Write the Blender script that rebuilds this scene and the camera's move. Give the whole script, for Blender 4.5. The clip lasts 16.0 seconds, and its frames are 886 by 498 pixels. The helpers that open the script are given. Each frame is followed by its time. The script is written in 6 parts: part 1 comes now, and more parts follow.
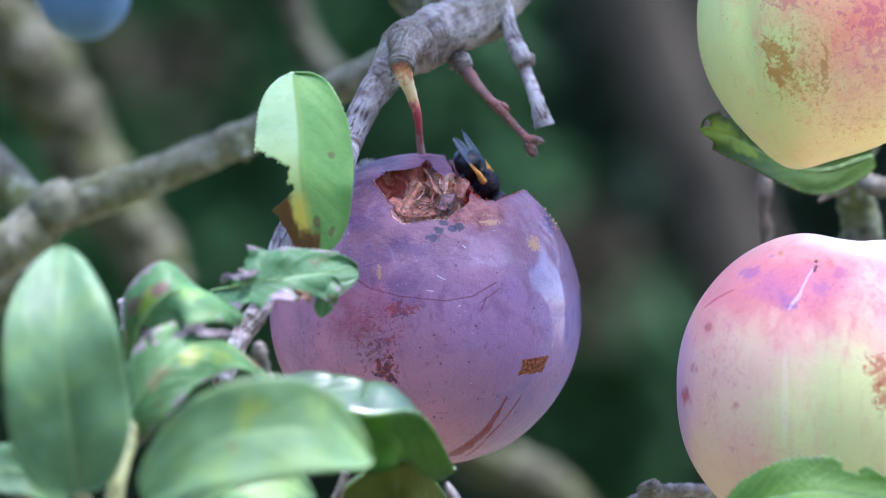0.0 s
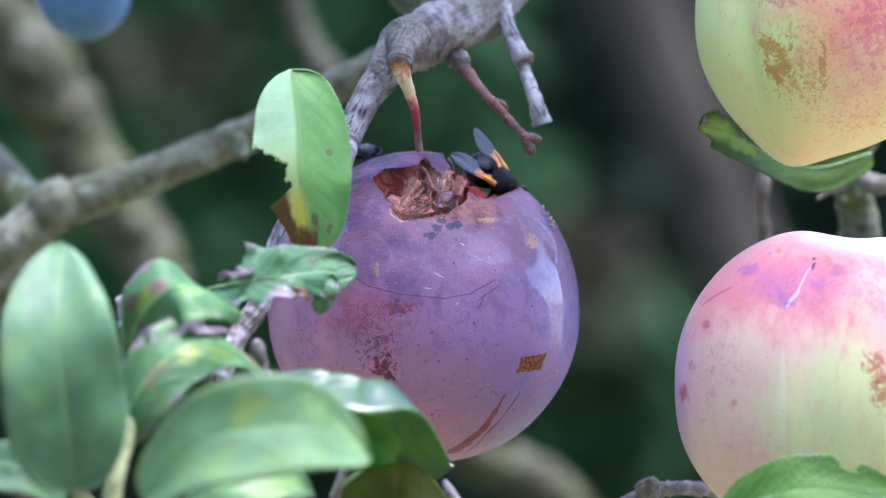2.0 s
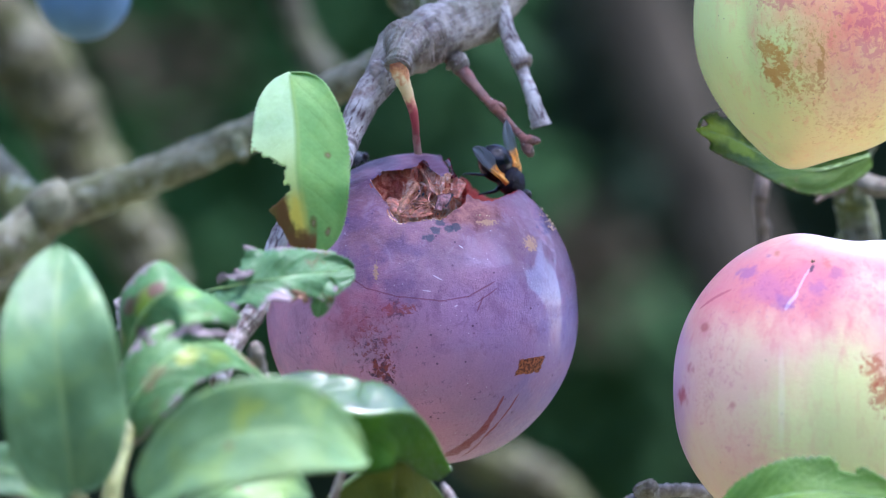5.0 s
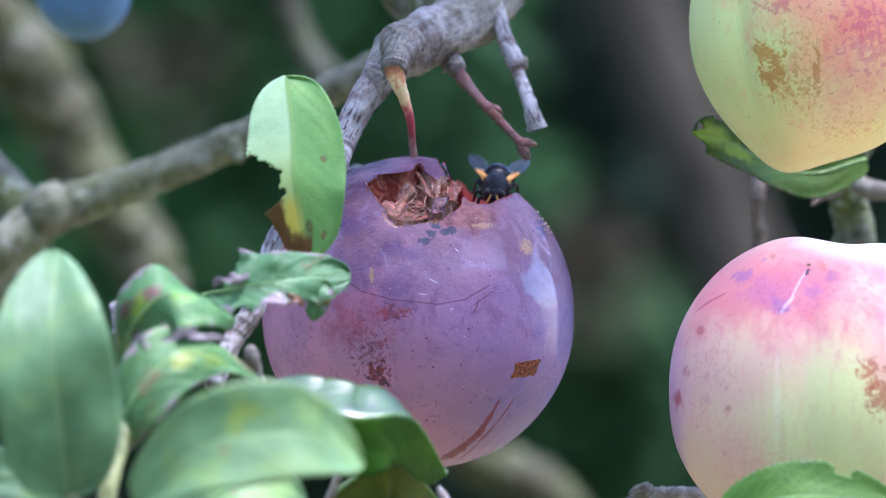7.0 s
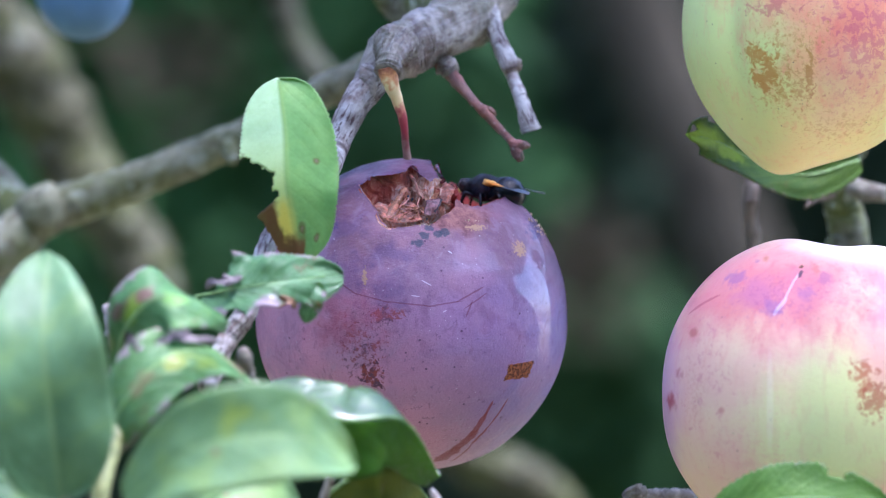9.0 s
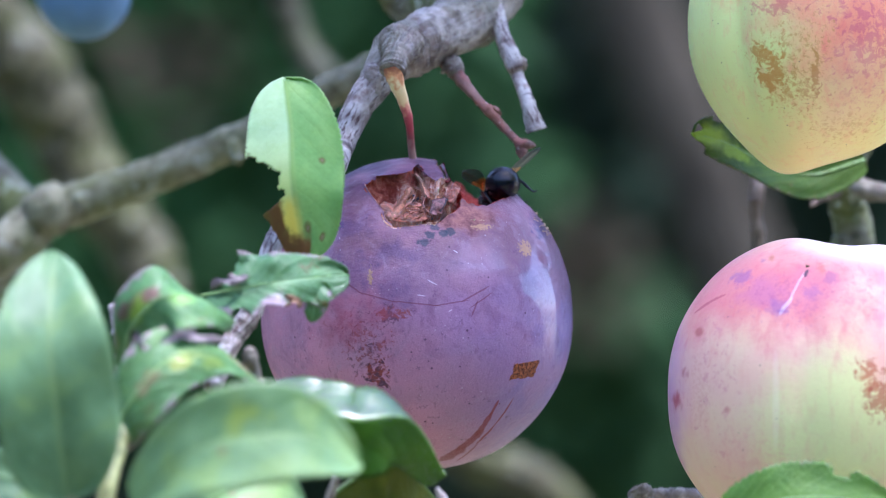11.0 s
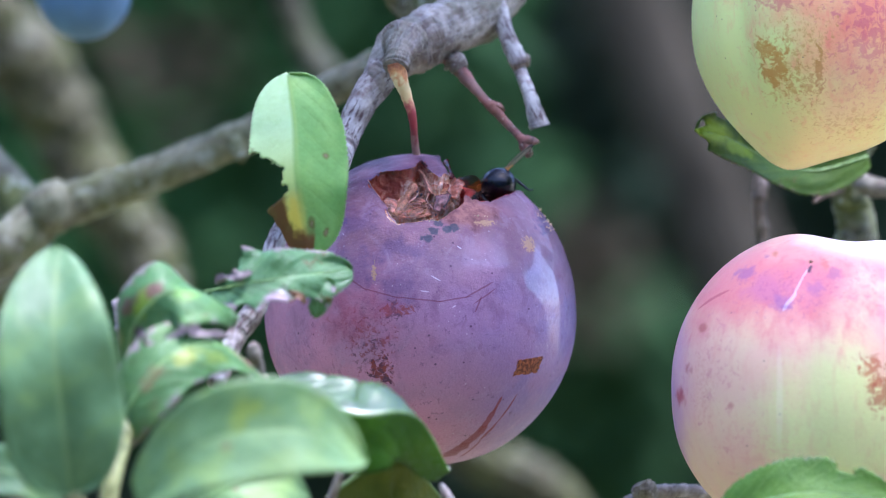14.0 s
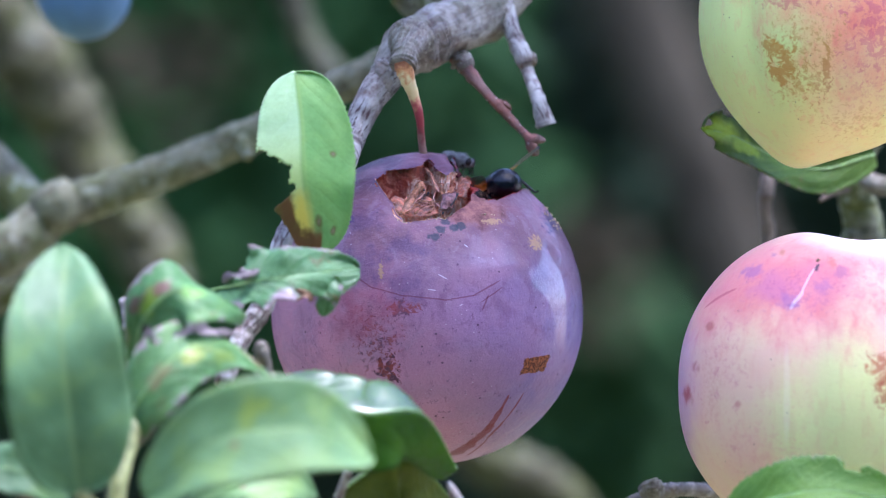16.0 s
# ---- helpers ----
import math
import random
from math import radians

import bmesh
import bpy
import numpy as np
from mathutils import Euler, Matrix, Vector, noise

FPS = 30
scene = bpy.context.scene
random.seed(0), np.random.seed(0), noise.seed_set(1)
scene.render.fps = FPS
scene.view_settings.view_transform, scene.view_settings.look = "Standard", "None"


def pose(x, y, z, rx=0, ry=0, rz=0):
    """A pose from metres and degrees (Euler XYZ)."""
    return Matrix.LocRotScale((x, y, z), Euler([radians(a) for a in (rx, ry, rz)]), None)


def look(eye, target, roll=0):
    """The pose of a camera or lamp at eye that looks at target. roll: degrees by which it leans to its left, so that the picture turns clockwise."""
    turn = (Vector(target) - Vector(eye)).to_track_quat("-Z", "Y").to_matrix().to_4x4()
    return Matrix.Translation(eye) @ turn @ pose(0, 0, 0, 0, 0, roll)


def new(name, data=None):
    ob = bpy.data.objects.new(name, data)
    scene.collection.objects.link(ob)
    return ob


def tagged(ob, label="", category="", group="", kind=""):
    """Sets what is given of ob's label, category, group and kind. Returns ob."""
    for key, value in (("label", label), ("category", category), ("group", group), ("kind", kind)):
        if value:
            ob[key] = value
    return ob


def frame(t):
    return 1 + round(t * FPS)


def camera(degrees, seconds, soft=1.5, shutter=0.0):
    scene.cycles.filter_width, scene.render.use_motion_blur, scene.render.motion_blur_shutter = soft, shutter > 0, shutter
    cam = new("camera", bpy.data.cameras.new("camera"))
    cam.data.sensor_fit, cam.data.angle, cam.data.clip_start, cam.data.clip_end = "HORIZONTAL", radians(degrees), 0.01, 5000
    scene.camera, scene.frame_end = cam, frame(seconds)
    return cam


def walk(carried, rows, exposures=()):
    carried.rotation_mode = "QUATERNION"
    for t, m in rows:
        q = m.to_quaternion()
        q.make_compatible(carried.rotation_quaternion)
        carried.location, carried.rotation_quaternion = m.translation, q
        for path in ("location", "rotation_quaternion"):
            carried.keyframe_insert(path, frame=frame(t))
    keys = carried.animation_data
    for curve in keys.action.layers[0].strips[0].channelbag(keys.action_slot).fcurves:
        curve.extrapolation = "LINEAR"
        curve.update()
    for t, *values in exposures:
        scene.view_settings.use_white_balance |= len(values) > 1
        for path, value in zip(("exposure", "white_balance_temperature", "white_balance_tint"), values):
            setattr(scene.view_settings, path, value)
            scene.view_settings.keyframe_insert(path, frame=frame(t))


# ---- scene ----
# Millimetres below are taken from the middle of the view at the damaged plum; HUB is that point in the world.
HUB = Vector((0.0, 0.0, 1.5))
MM = 0.001

cam = camera(11.934, 16.0, soft=1.0, shutter=0.5)
cam.data.dof.use_dof = True
cam.data.dof.focus_distance = 0.581
cam.data.dof.aperture_fstop = 17.0
STAND = pose(0, -0.6, 1.5, 90, 0, 0)
walk(cam, [(0, STAND), (16, STAND)], exposures=[(0, 2.58, 5540, 27), (16, 2.58, 5540, 27)])

# ---------------------------------------------------------------- light
world = bpy.data.worlds.new("daylight")
scene.world = world
world.use_nodes = True
wt = world.node_tree
sky = wt.nodes.new("ShaderNodeTexSky")
sky.sky_type = "NISHITA"
sky.sun_disc = False
sky.sun_elevation = radians(70)
sky.sun_rotation = radians(131)
sky.air_density = 1.0
sky.dust_density = 2.0
wt.nodes["Background"].inputs["Strength"].default_value = 0.15
wt.links.new(sky.outputs["Color"], wt.nodes["Background"].inputs["Color"])

SUNWARD = Vector((0.22, -0.05, 0.97)).normalized()
sun_data = bpy.data.lights.new("sun", "SUN")
sun_data.energy = 1.9
sun_data.angle = radians(13)
sun_data.color = (1.0, 0.96, 0.91)
sun = new("sun", sun_data)
sun.matrix_world = look(HUB + SUNWARD * 3, HUB)


# ---------------------------------------------------------------- node helpers
def begin(name):
    m = bpy.data.materials.new(name)
    m.use_nodes = True
    t = m.node_tree
    return m, t, t.nodes["Principled BSDF"]


def put(t, sock, value):
    if isinstance(value, bpy.types.NodeSocket):
        t.links.new(value, sock)
    elif isinstance(value, (tuple, list)) and len(value) == 3 and sock.type == "RGBA":
        sock.default_value = (*value, 1)
    else:
        sock.default_value = value


def coords(t, mm=True):
    c = t.nodes.new("ShaderNodeTexCoord").outputs["Object"]
    return vec(t, "SCALE", c, 1000.0) if mm else c


def vec(t, op, a, b):
    n = t.nodes.new("ShaderNodeVectorMath")
    n.operation = op
    put(t, n.inputs[0], a)
    put(t, n.inputs["Scale"] if op == "SCALE" else n.inputs[1], b)
    return n.outputs["Value"] if op in ("LENGTH", "DISTANCE", "DOT_PRODUCT") else n.outputs["Vector"]


def calc(t, op, a, b=0.0, clamp=False):
    n = t.nodes.new("ShaderNodeMath")
    n.operation = op
    n.use_clamp = clamp
    put(t, n.inputs[0], a)
    put(t, n.inputs[1], b)
    return n.outputs[0]


def remap(t, v, a, b, c=0.0, d=1.0):
    n = t.nodes.new("ShaderNodeMapRange")
    n.interpolation_type = "SMOOTHSTEP"
    put(t, n.inputs["Value"], v)
    for k, x in (("From Min", a), ("From Max", b), ("To Min", c), ("To Max", d)):
        n.inputs[k].default_value = x
    return n.outputs["Result"]


def grain(t, v, scale, detail=4.0, rough=0.55, distort=0.0):
    n = t.nodes.new("ShaderNodeTexNoise")
    put(t, n.inputs["Vector"], v)
    n.inputs["Scale"].default_value = scale
    n.inputs["Detail"].default_value = detail
    n.inputs["Roughness"].default_value = rough
    n.inputs["Distortion"].default_value = distort
    return n.outputs["Fac"]


def cells(t, v, scale):
    n = t.nodes.new("ShaderNodeTexVoronoi")
    put(t, n.inputs["Vector"], v)
    n.inputs["Scale"].default_value = scale
    return n.outputs["Distance"]


def mix(t, f, a, b, blend="MIX"):
    n = t.nodes.new("ShaderNodeMix")
    n.data_type = "RGBA"
    n.blend_type = blend
    put(t, n.inputs[0], f)
    put(t, n.inputs[6], a)
    put(t, n.inputs[7], b)
    return n.outputs[2]


def ramp(t, f, *stops):
    n = t.nodes.new("ShaderNodeValToRGB")
    e = n.color_ramp.elements
    while len(e) < len(stops):
        e.new(0.5)
    for el, (p, c) in zip(e, stops):
        el.position, el.color = p, (*c, 1)
    put(t, n.inputs[0], f)
    return n.outputs["Color"]


def axis(t, v, k):
    n = t.nodes.new("ShaderNodeSeparateXYZ")
    put(t, n.inputs[0], v)
    return n.outputs[k]


def bump(t, b, height, strength, distance):
    n = t.nodes.new("ShaderNodeBump")
    n.inputs["Strength"].default_value = strength
    n.inputs["Distance"].default_value = distance
    put(t, n.inputs["Height"], height)
    t.links.new(n.outputs["Normal"], b.inputs["Normal"])


def blot(t, v, centre, radii, ragged, scale, soft=0.25, detail=3.0):
    """A stain of its own shape round a point of the skin, with a ragged edge."""
    d = vec(t, "LENGTH", vec(t, "DIVIDE", vec(t, "SUBTRACT", v, centre), radii), (0, 0, 0))
    d = calc(t, "ADD", d, calc(t, "MULTIPLY", calc(t, "SUBTRACT", grain(t, v, scale, detail), 0.5), ragged))
    return remap(t, d, 1.0, 1.0 - soft)


def spatter(t, v, centre, radii, scale, amount=0.5, seed=0.0):
    """Ragged flecks that crowd together round a point and thin out from it."""
    d = vec(t, "LENGTH", vec(t, "DIVIDE", vec(t, "SUBTRACT", v, centre), radii), (0, 0, 0))
    near = remap(t, d, 1.6, 0.0)
    w = vec(t, "ADD", v, (seed, seed * 1.7, 0))
    f = calc(t, "ADD", grain(t, w, scale, 5.0, 0.65, 0.6), calc(t, "MULTIPLY", near, 0.16 + 0.2 * amount))
    return calc(t, "MULTIPLY", remap(t, f, 0.63, 0.76), remap(t, d, 1.6, 1.0))


# ---------------------------------------------------------------- materials
def leaf_material(name, top, pale, vein, brown=0.35, gloss=0.38, thin=0.3, yellow=0.0, marks=(), coat=0.0, lit_half=0.0, ribbing=1.0, olives=0.3, one_side=False):
    m, t, b = begin(name)
    uv = t.nodes.new("ShaderNodeUVMap").outputs["UV"]
    v = coords(t)
    u, s = axis(t, uv, 0), axis(t, uv, 1)
    side = calc(t, "ABSOLUTE", u)
    big = grain(t, v, 0.12, 4)
    fine = grain(t, v, 1.6, 5, 0.65)
    ribs = calc(t, "ADD", calc(t, "MULTIPLY", s, 9.0), calc(t, "MULTIPLY", side, -2.6))
    ribs = calc(t, "ADD", ribs, calc(t, "MULTIPLY", grain(t, v, 0.3, 2), 0.7))
    ribs = calc(t, "ABSOLUTE", calc(t, "SUBTRACT", calc(t, "FRACT", ribs), 0.5))
    ribs = remap(t, ribs, 0.085, 0.0)
    mid = remap(t, side, 0.075, 0.02)
    net = remap(t, cells(t, v, 1.3), 0.35, 0.75)
    c = mix(t, remap(t, big, 0.3, 0.7), top, pale)
    c = mix(t, calc(t, "MULTIPLY", remap(t, fine, 0.35, 0.75), 0.35), c, tuple(x * 0.6 for x in top))
    c = mix(t, calc(t, "MULTIPLY", ribs, 0.45 * ribbing), c, vein)
    c = mix(t, calc(t, "MULTIPLY", mid, 0.8), c, vein)
    # skylight on the left half is put into its colour, with some yellowing
    if lit_half:
        half_light = calc(t, "MULTIPLY", remap(t, calc(t, "ADD", u, calc(t, "MULTIPLY", calc(t, "SUBTRACT", big, 0.5), 0.08)), 0.0, -0.10), remap(t, grain(t, v, 0.3, 4), 0.25, 0.5, lit_half * 0.75, lit_half))
        c = mix(t, half_light, c, mix(t, remap(t, s, 0.22, 0.62), (0.60, 0.84, 0.50), (0.66, 0.80, 0.30)))
    if yellow:
        y = remap(t, calc(t, "ADD", s, calc(t, "MULTIPLY", grain(t, v, 0.35, 3), 0.3)), yellow + 0.15, yellow + 0.34)
        c = mix(t, calc(t, "MULTIPLY", y, remap(t, u, 0.15, -0.15)), c, (0.88, 0.74, 0.13))
        burnt = calc(t, "ADD", calc(t, "MULTIPLY", grain(t, v, 0.5, 4), 0.25), calc(t, "MAXIMUM", calc(t, "SUBTRACT", s, 0.85), calc(t, "SUBTRACT", calc(t, "MULTIPLY", u, -0.6), 0.18)))
        c = mix(t, calc(t, "MULTIPLY", remap(t, burnt, 0.10, 0.19), remap(t, calc(t, "SUBTRACT", s, calc(t, "MULTIPLY", u, 0.12)), yellow + 0.08, yellow + 0.14)), c, mix(t, remap(t, u, 0.30, 0.22), c, (0.17, 0.07, 0.03)))
    olive = remap(t, grain(t, v, 0.16, 4, 0.6, 0.7), 0.46, 0.68)
    c = mix(t, calc(t, "MULTIPLY", olive, olives), c, tuple(x * y for x, y in zip(pale, (1.15, 1.0, 0.6))))
    spots = calc(t, "MULTIPLY", remap(t, grain(t, v, 0.33, 5, 0.65, 0.8), 0.62 + 0.10 * (0.3 - brown), 0.74), min(1.0, brown * 2))
    c = mix(t, spots, c, (0.13, 0.06, 0.025))
    edge = remap(t, calc(t, "ADD", side, calc(t, "MULTIPLY", grain(t, v, 0.45, 4), 0.5 if brown < 0.6 else 1.5)), (1.18 if brown < 0.6 else 1.66), (1.32 if brown < 0.6 else 1.80))
    c = mix(t, calc(t, "MULTIPLY", edge, brown), c, (0.34, 0.24, 0.25) if brown < 0.6 else (0.27, 0.20, 0.23))
    for mu, ms_, mr, *tint in marks:
        d = vec(t, "LENGTH", vec(t, "MULTIPLY", vec(t, "SUBTRACT", uv, (mu, ms_, 0)), (1.0, 3.2, 0)), (0, 0, 0))
        d = calc(t, "ADD", d, calc(t, "MULTIPLY", calc(t, "SUBTRACT", grain(t, v, 0.9 if mr < 0.15 else 0.35, 4, 0.6), 0.5), mr * 2.0 if mr < 0.15 else min(0.9, mr * 3.6)))
        c = mix(t, remap(t, d, mr, mr * 0.35, 0.0, 0.88), c, tint[0] if tint else (0.13, 0.075, 0.035))
        if not tint:
            c = mix(t, remap(t, d, mr * 0.5, mr * 0.2, 0.0, 0.6), c, (0.34, 0.24, 0.17))
    put(t, b.inputs["Base Color"], c)
    put(t, b.inputs["Roughness"], remap(t, fine, 0.2, 0.8, gloss - 0.08, gloss + 0.14))
    h = calc(t, "ADD", calc(t, "MULTIPLY", calc(t, "ADD", ribs, mid), -0.6), calc(t, "ADD", calc(t, "MULTIPLY", net, 0.25), fine))
    bump(t, b, h, 0.5 * ribbing, 0.0003)
    put(t, b.inputs["Coat Weight"], remap(t, u, 0.06, -0.04, 0.0, coat) if one_side else coat)
    b.inputs["Specular IOR Level"].default_value = 0.12 if one_side else 0.3
    b.inputs["Coat Roughness"].default_value = 0.33 if one_side else 0.16
    b.inputs["Coat IOR"].default_value = 2.5 if one_side else 1.5
    tr = t.nodes.new("ShaderNodeBsdfTranslucent")
    put(t, tr.inputs["Color"], mix(t, 0.5, c, (0.25, 0.45, 0.04), "MIX"))
    ms = t.nodes.new("ShaderNodeMixShader")
    ms.inputs[0].default_value = thin
    t.links.new(b.outputs[0], ms.inputs[1])
    t.links.new(tr.outputs[0], ms.inputs[2])
    t.links.new(ms.outputs[0], t.nodes["Material Output"].inputs["Surface"])
    return m


def bark_material(name, dark, light, moss=0.0, warm=(0.16, 0.07, 0.05), warmth=0.4, wax=0.35, flecks=0.5, relief=0.5, lichen=0.4, shine=0.35):
    """Smooth plum bark: grey skin with lengthwise flecks, rings across it, lichen and moss."""
    m, t, b = begin(name)
    v = coords(t)
    big = grain(t, v, 0.10, 4, 0.6)
    uv = t.nodes.new("ShaderNodeUVMap").outputs["UV"]
    along = vec(t, "ADD", vec(t, "MULTIPLY", uv, (1.0, 0.16, 1.0)), vec(t, "SCALE", v, 0.05))
    round_it = vec(t, "ADD", vec(t, "MULTIPLY", uv, (0.16, 1.0, 1.0)), vec(t, "SCALE", v, 0.08))
    mid = grain(t, v, 0.35, 5, 0.6, 0.4)
    fine = grain(t, along, 2.8, 4, 0.7)
    rings = remap(t, grain(t, round_it, 0.9, 3, 0.6, 0.5), 0.60, 0.68)
    c = mix(t, remap(t, mid, 0.32, 0.66), dark, light)
    c = mix(t, calc(t, "MULTIPLY", remap(t, grain(t, v, 0.22, 5, 0.7), 0.46, 0.64), warmth), c, warm)
    c = mix(t, calc(t, "MULTIPLY", remap(t, grain(t, along, 0.8, 4, 0.65), 0.5, 0.66), wax), c, (0.44, 0.445, 0.455))
    peeled = calc(t, "MULTIPLY", remap(t, fine, 0.52, 0.60), remap(t, grain(t, v, 0.16, 3), 0.38, 0.54))
    c = mix(t, calc(t, "MULTIPLY", peeled, flecks), c, (0.075, 0.045, 0.045))
    c = mix(t, calc(t, "MULTIPLY", rings, flecks * 0.7), c, (0.06, 0.045, 0.045))
    c = mix(t, remap(t, cells(t, v, 0.6), 0.16, 0.10, 0.0, lichen), c, (0.46, 0.45, 0.42))
    if moss:
        c = mix(t, calc(t, "MULTIPLY", remap(t, big, 0.45, 0.62), moss), c, (0.10, 0.13, 0.03))
        c = mix(t, calc(t, "MULTIPLY", remap(t, grain(t, v, 0.22, 5, 0.7), 0.56, 0.62), moss), c, (0.36, 0.42, 0.34))
    put(t, b.inputs["Base Color"], c)
    b.inputs["Roughness"].default_value = 0.6
    b.inputs["Specular IOR Level"].default_value = shine
    h = calc(t, "SUBTRACT", calc(t, "ADD", mid, calc(t, "MULTIPLY", fine, 0.6)), calc(t, "ADD", calc(t, "MULTIPLY", rings, 0.5), calc(t, "MULTIPLY", peeled, 0.4)))
    bump(t, b, h, relief, 0.0006)
    return m


def plain_material(name, base, rough=0.5, vary=0.25, scale=1.0, metal=0.0, coat=0.0, relief=0.3, soft=0.0, shine=0.5):
    m, t, b = begin(name)
    v = coords(t)
    f = grain(t, v, scale, 4)
    g = grain(t, v, scale * 6, 3)
    c = mix(t, remap(t, f, 0.3, 0.7), tuple(x * (1 - vary) for x in base), tuple(min(1, x * (1 + vary)) for x in base))
    c = mix(t, calc(t, "MULTIPLY", remap(t, g, 0.55, 0.75), vary), c, tuple(x * 0.45 for x in base))
    put(t, b.inputs["Base Color"], c)
    b.inputs["Roughness"].default_value = rough
    b.inputs["Metallic"].default_value = metal
    b.inputs["Coat Weight"].default_value = coat
    b.inputs["Specular IOR Level"].default_value = shine
    b.inputs["Subsurface Weight"].default_value = soft
    b.inputs["Subsurface Radius"].default_value = (1.0, 0.4, 0.3)
    b.inputs["Subsurface Scale"].default_value = 0.0015
    bump(t, b, calc(t, "ADD", f, g), relief, 0.0002)
    return m


def purple_skin():
    m, t, b = begin("ripe_plum_skin")
    v = coords(t)
    z, x = axis(t, v, 2), axis(t, v, 0)
    slow = grain(t, v, 0.055, 3, 0.5)
    cloud = grain(t, v, 0.16, 5, 0.6)
    fine = grain(t, v, 1.8, 4, 0.7)
    c = mix(t, remap(t, slow, 0.35, 0.65), (0.275, 0.146, 0.255), (0.355, 0.208, 0.34))
    pink = calc(t, "MULTIPLY", remap(t, calc(t, "ADD", x, calc(t, "MULTIPLY", z, 0.9)), 4.0, -24.0), 0.85)
    c = mix(t, pink, c, (0.60, 0.26, 0.36))
    blue = calc(t, "MULTIPLY", remap(t, calc(t, "ADD", x, calc(t, "MULTIPLY", cloud, 8.0)), 3.0, 24.0), 0.72)
    c = mix(t, blue, c, (0.17, 0.15, 0.345))
    c = mix(t, calc(t, "MULTIPLY", remap(t, cloud, 0.42, 0.62), 0.42), c, (0.30, 0.185, 0.29))
    c = mix(t, calc(t, "MULTIPLY", remap(t, calc(t, "ADD", z, calc(t, "MULTIPLY", cloud, 6.0)), 1.0, 15.0), 0.85), c, (0.15, 0.078, 0.095))
    c = mix(t, calc(t, "MULTIPLY", remap(t, calc(t, "ADD", z, calc(t, "MULTIPLY", cloud, 3.0)), 16.5, 20.0), 0.9), c, (0.062, 0.031, 0.052))
    mottle = remap(t, grain(t, v, 0.32, 6, 0.7, 1.0), 0.48, 0.66)
    c = mix(t, calc(t, "MULTIPLY", mottle, remap(t, z, -12.0, 2.0, 0.12, 0.42)), c, (0.125, 0.05, 0.12))
    rosy = remap(t, grain(t, vec(t, "ADD", v, (31, 7, 3)), 0.12, 3, 0.5, 0.4), 0.42, 0.72)
    c = mix(t, calc(t, "MULTIPLY", rosy, 0.3), c, (0.42, 0.21, 0.27))
    pits = remap(t, cells(t, vec(t, "ADD", v, (3.3, 1.7, 9.1)), 0.42), 0.085, 0.055)
    c = mix(t, calc(t, "MULTIPLY", pits, 0.7), c, (0.05, 0.018, 0.05))
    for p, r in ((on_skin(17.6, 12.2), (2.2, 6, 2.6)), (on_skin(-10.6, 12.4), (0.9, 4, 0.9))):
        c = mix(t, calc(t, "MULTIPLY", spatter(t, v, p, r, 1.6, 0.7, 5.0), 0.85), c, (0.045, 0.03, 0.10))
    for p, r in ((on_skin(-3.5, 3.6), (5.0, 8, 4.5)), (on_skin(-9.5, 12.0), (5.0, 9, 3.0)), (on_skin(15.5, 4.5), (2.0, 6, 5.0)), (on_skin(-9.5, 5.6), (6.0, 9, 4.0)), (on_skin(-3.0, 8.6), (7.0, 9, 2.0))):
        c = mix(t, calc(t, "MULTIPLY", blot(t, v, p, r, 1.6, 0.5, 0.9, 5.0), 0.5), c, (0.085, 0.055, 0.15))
    bloom = remap(t, grain(t, v, 0.22, 6, 0.62, 0.8), 0.54, 0.66)
    c = mix(t, calc(t, "MULTIPLY", bloom, 0.2), c, (0.36, 0.28, 0.40))
    wipes = remap(t, grain(t, vec(t, "MULTIPLY", v, (1.0, 1.0, 0.35)), 0.9, 4, 0.6, 0.5), 0.60, 0.72)
    c = mix(t, calc(t, "MULTIPLY", wipes, 0.28), c, (0.12, 0.035, 0.08))
    tiny = grain(t, v, 3.6, 4, 0.75)
    c = mix(t, remap(t, tiny, 0.54, 0.70, 0.0, 0.30), c, (0.12, 0.06, 0.15))
    c = mix(t, remap(t, tiny, 0.44, 0.30, 0.0, 0.22), c, (0.48, 0.36, 0.47))
    # freckles, scabs, rubbed stains and scratches
    c = mix(t, calc(t, "MULTIPLY", remap(t, cells(t, v, 0.95), 0.12, 0.06), remap(t, grain(t, v, 0.2, 3), 0.48, 0.60, 0.0, 0.5)), c, (0.60, 0.52, 0.62))
    dirt = calc(t, "MULTIPLY", remap(t, grain(t, v, 0.9, 4, 0.7), 0.62, 0.70), 0.42)
    c = mix(t, dirt, c, (0.10, 0.05, 0.12))
    rust = (0.20, 0.032, 0.02)
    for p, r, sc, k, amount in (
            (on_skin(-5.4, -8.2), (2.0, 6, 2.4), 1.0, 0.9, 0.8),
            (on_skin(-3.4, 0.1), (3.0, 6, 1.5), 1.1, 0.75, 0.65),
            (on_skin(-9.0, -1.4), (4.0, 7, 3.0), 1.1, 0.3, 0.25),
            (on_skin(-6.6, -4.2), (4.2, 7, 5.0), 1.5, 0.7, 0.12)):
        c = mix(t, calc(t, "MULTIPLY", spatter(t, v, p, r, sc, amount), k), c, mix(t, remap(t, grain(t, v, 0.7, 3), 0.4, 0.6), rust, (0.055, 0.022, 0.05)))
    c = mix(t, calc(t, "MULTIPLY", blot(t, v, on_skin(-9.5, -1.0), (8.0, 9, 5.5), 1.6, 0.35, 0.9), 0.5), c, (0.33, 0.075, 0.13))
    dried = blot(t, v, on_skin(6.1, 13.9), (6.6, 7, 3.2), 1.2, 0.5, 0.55)
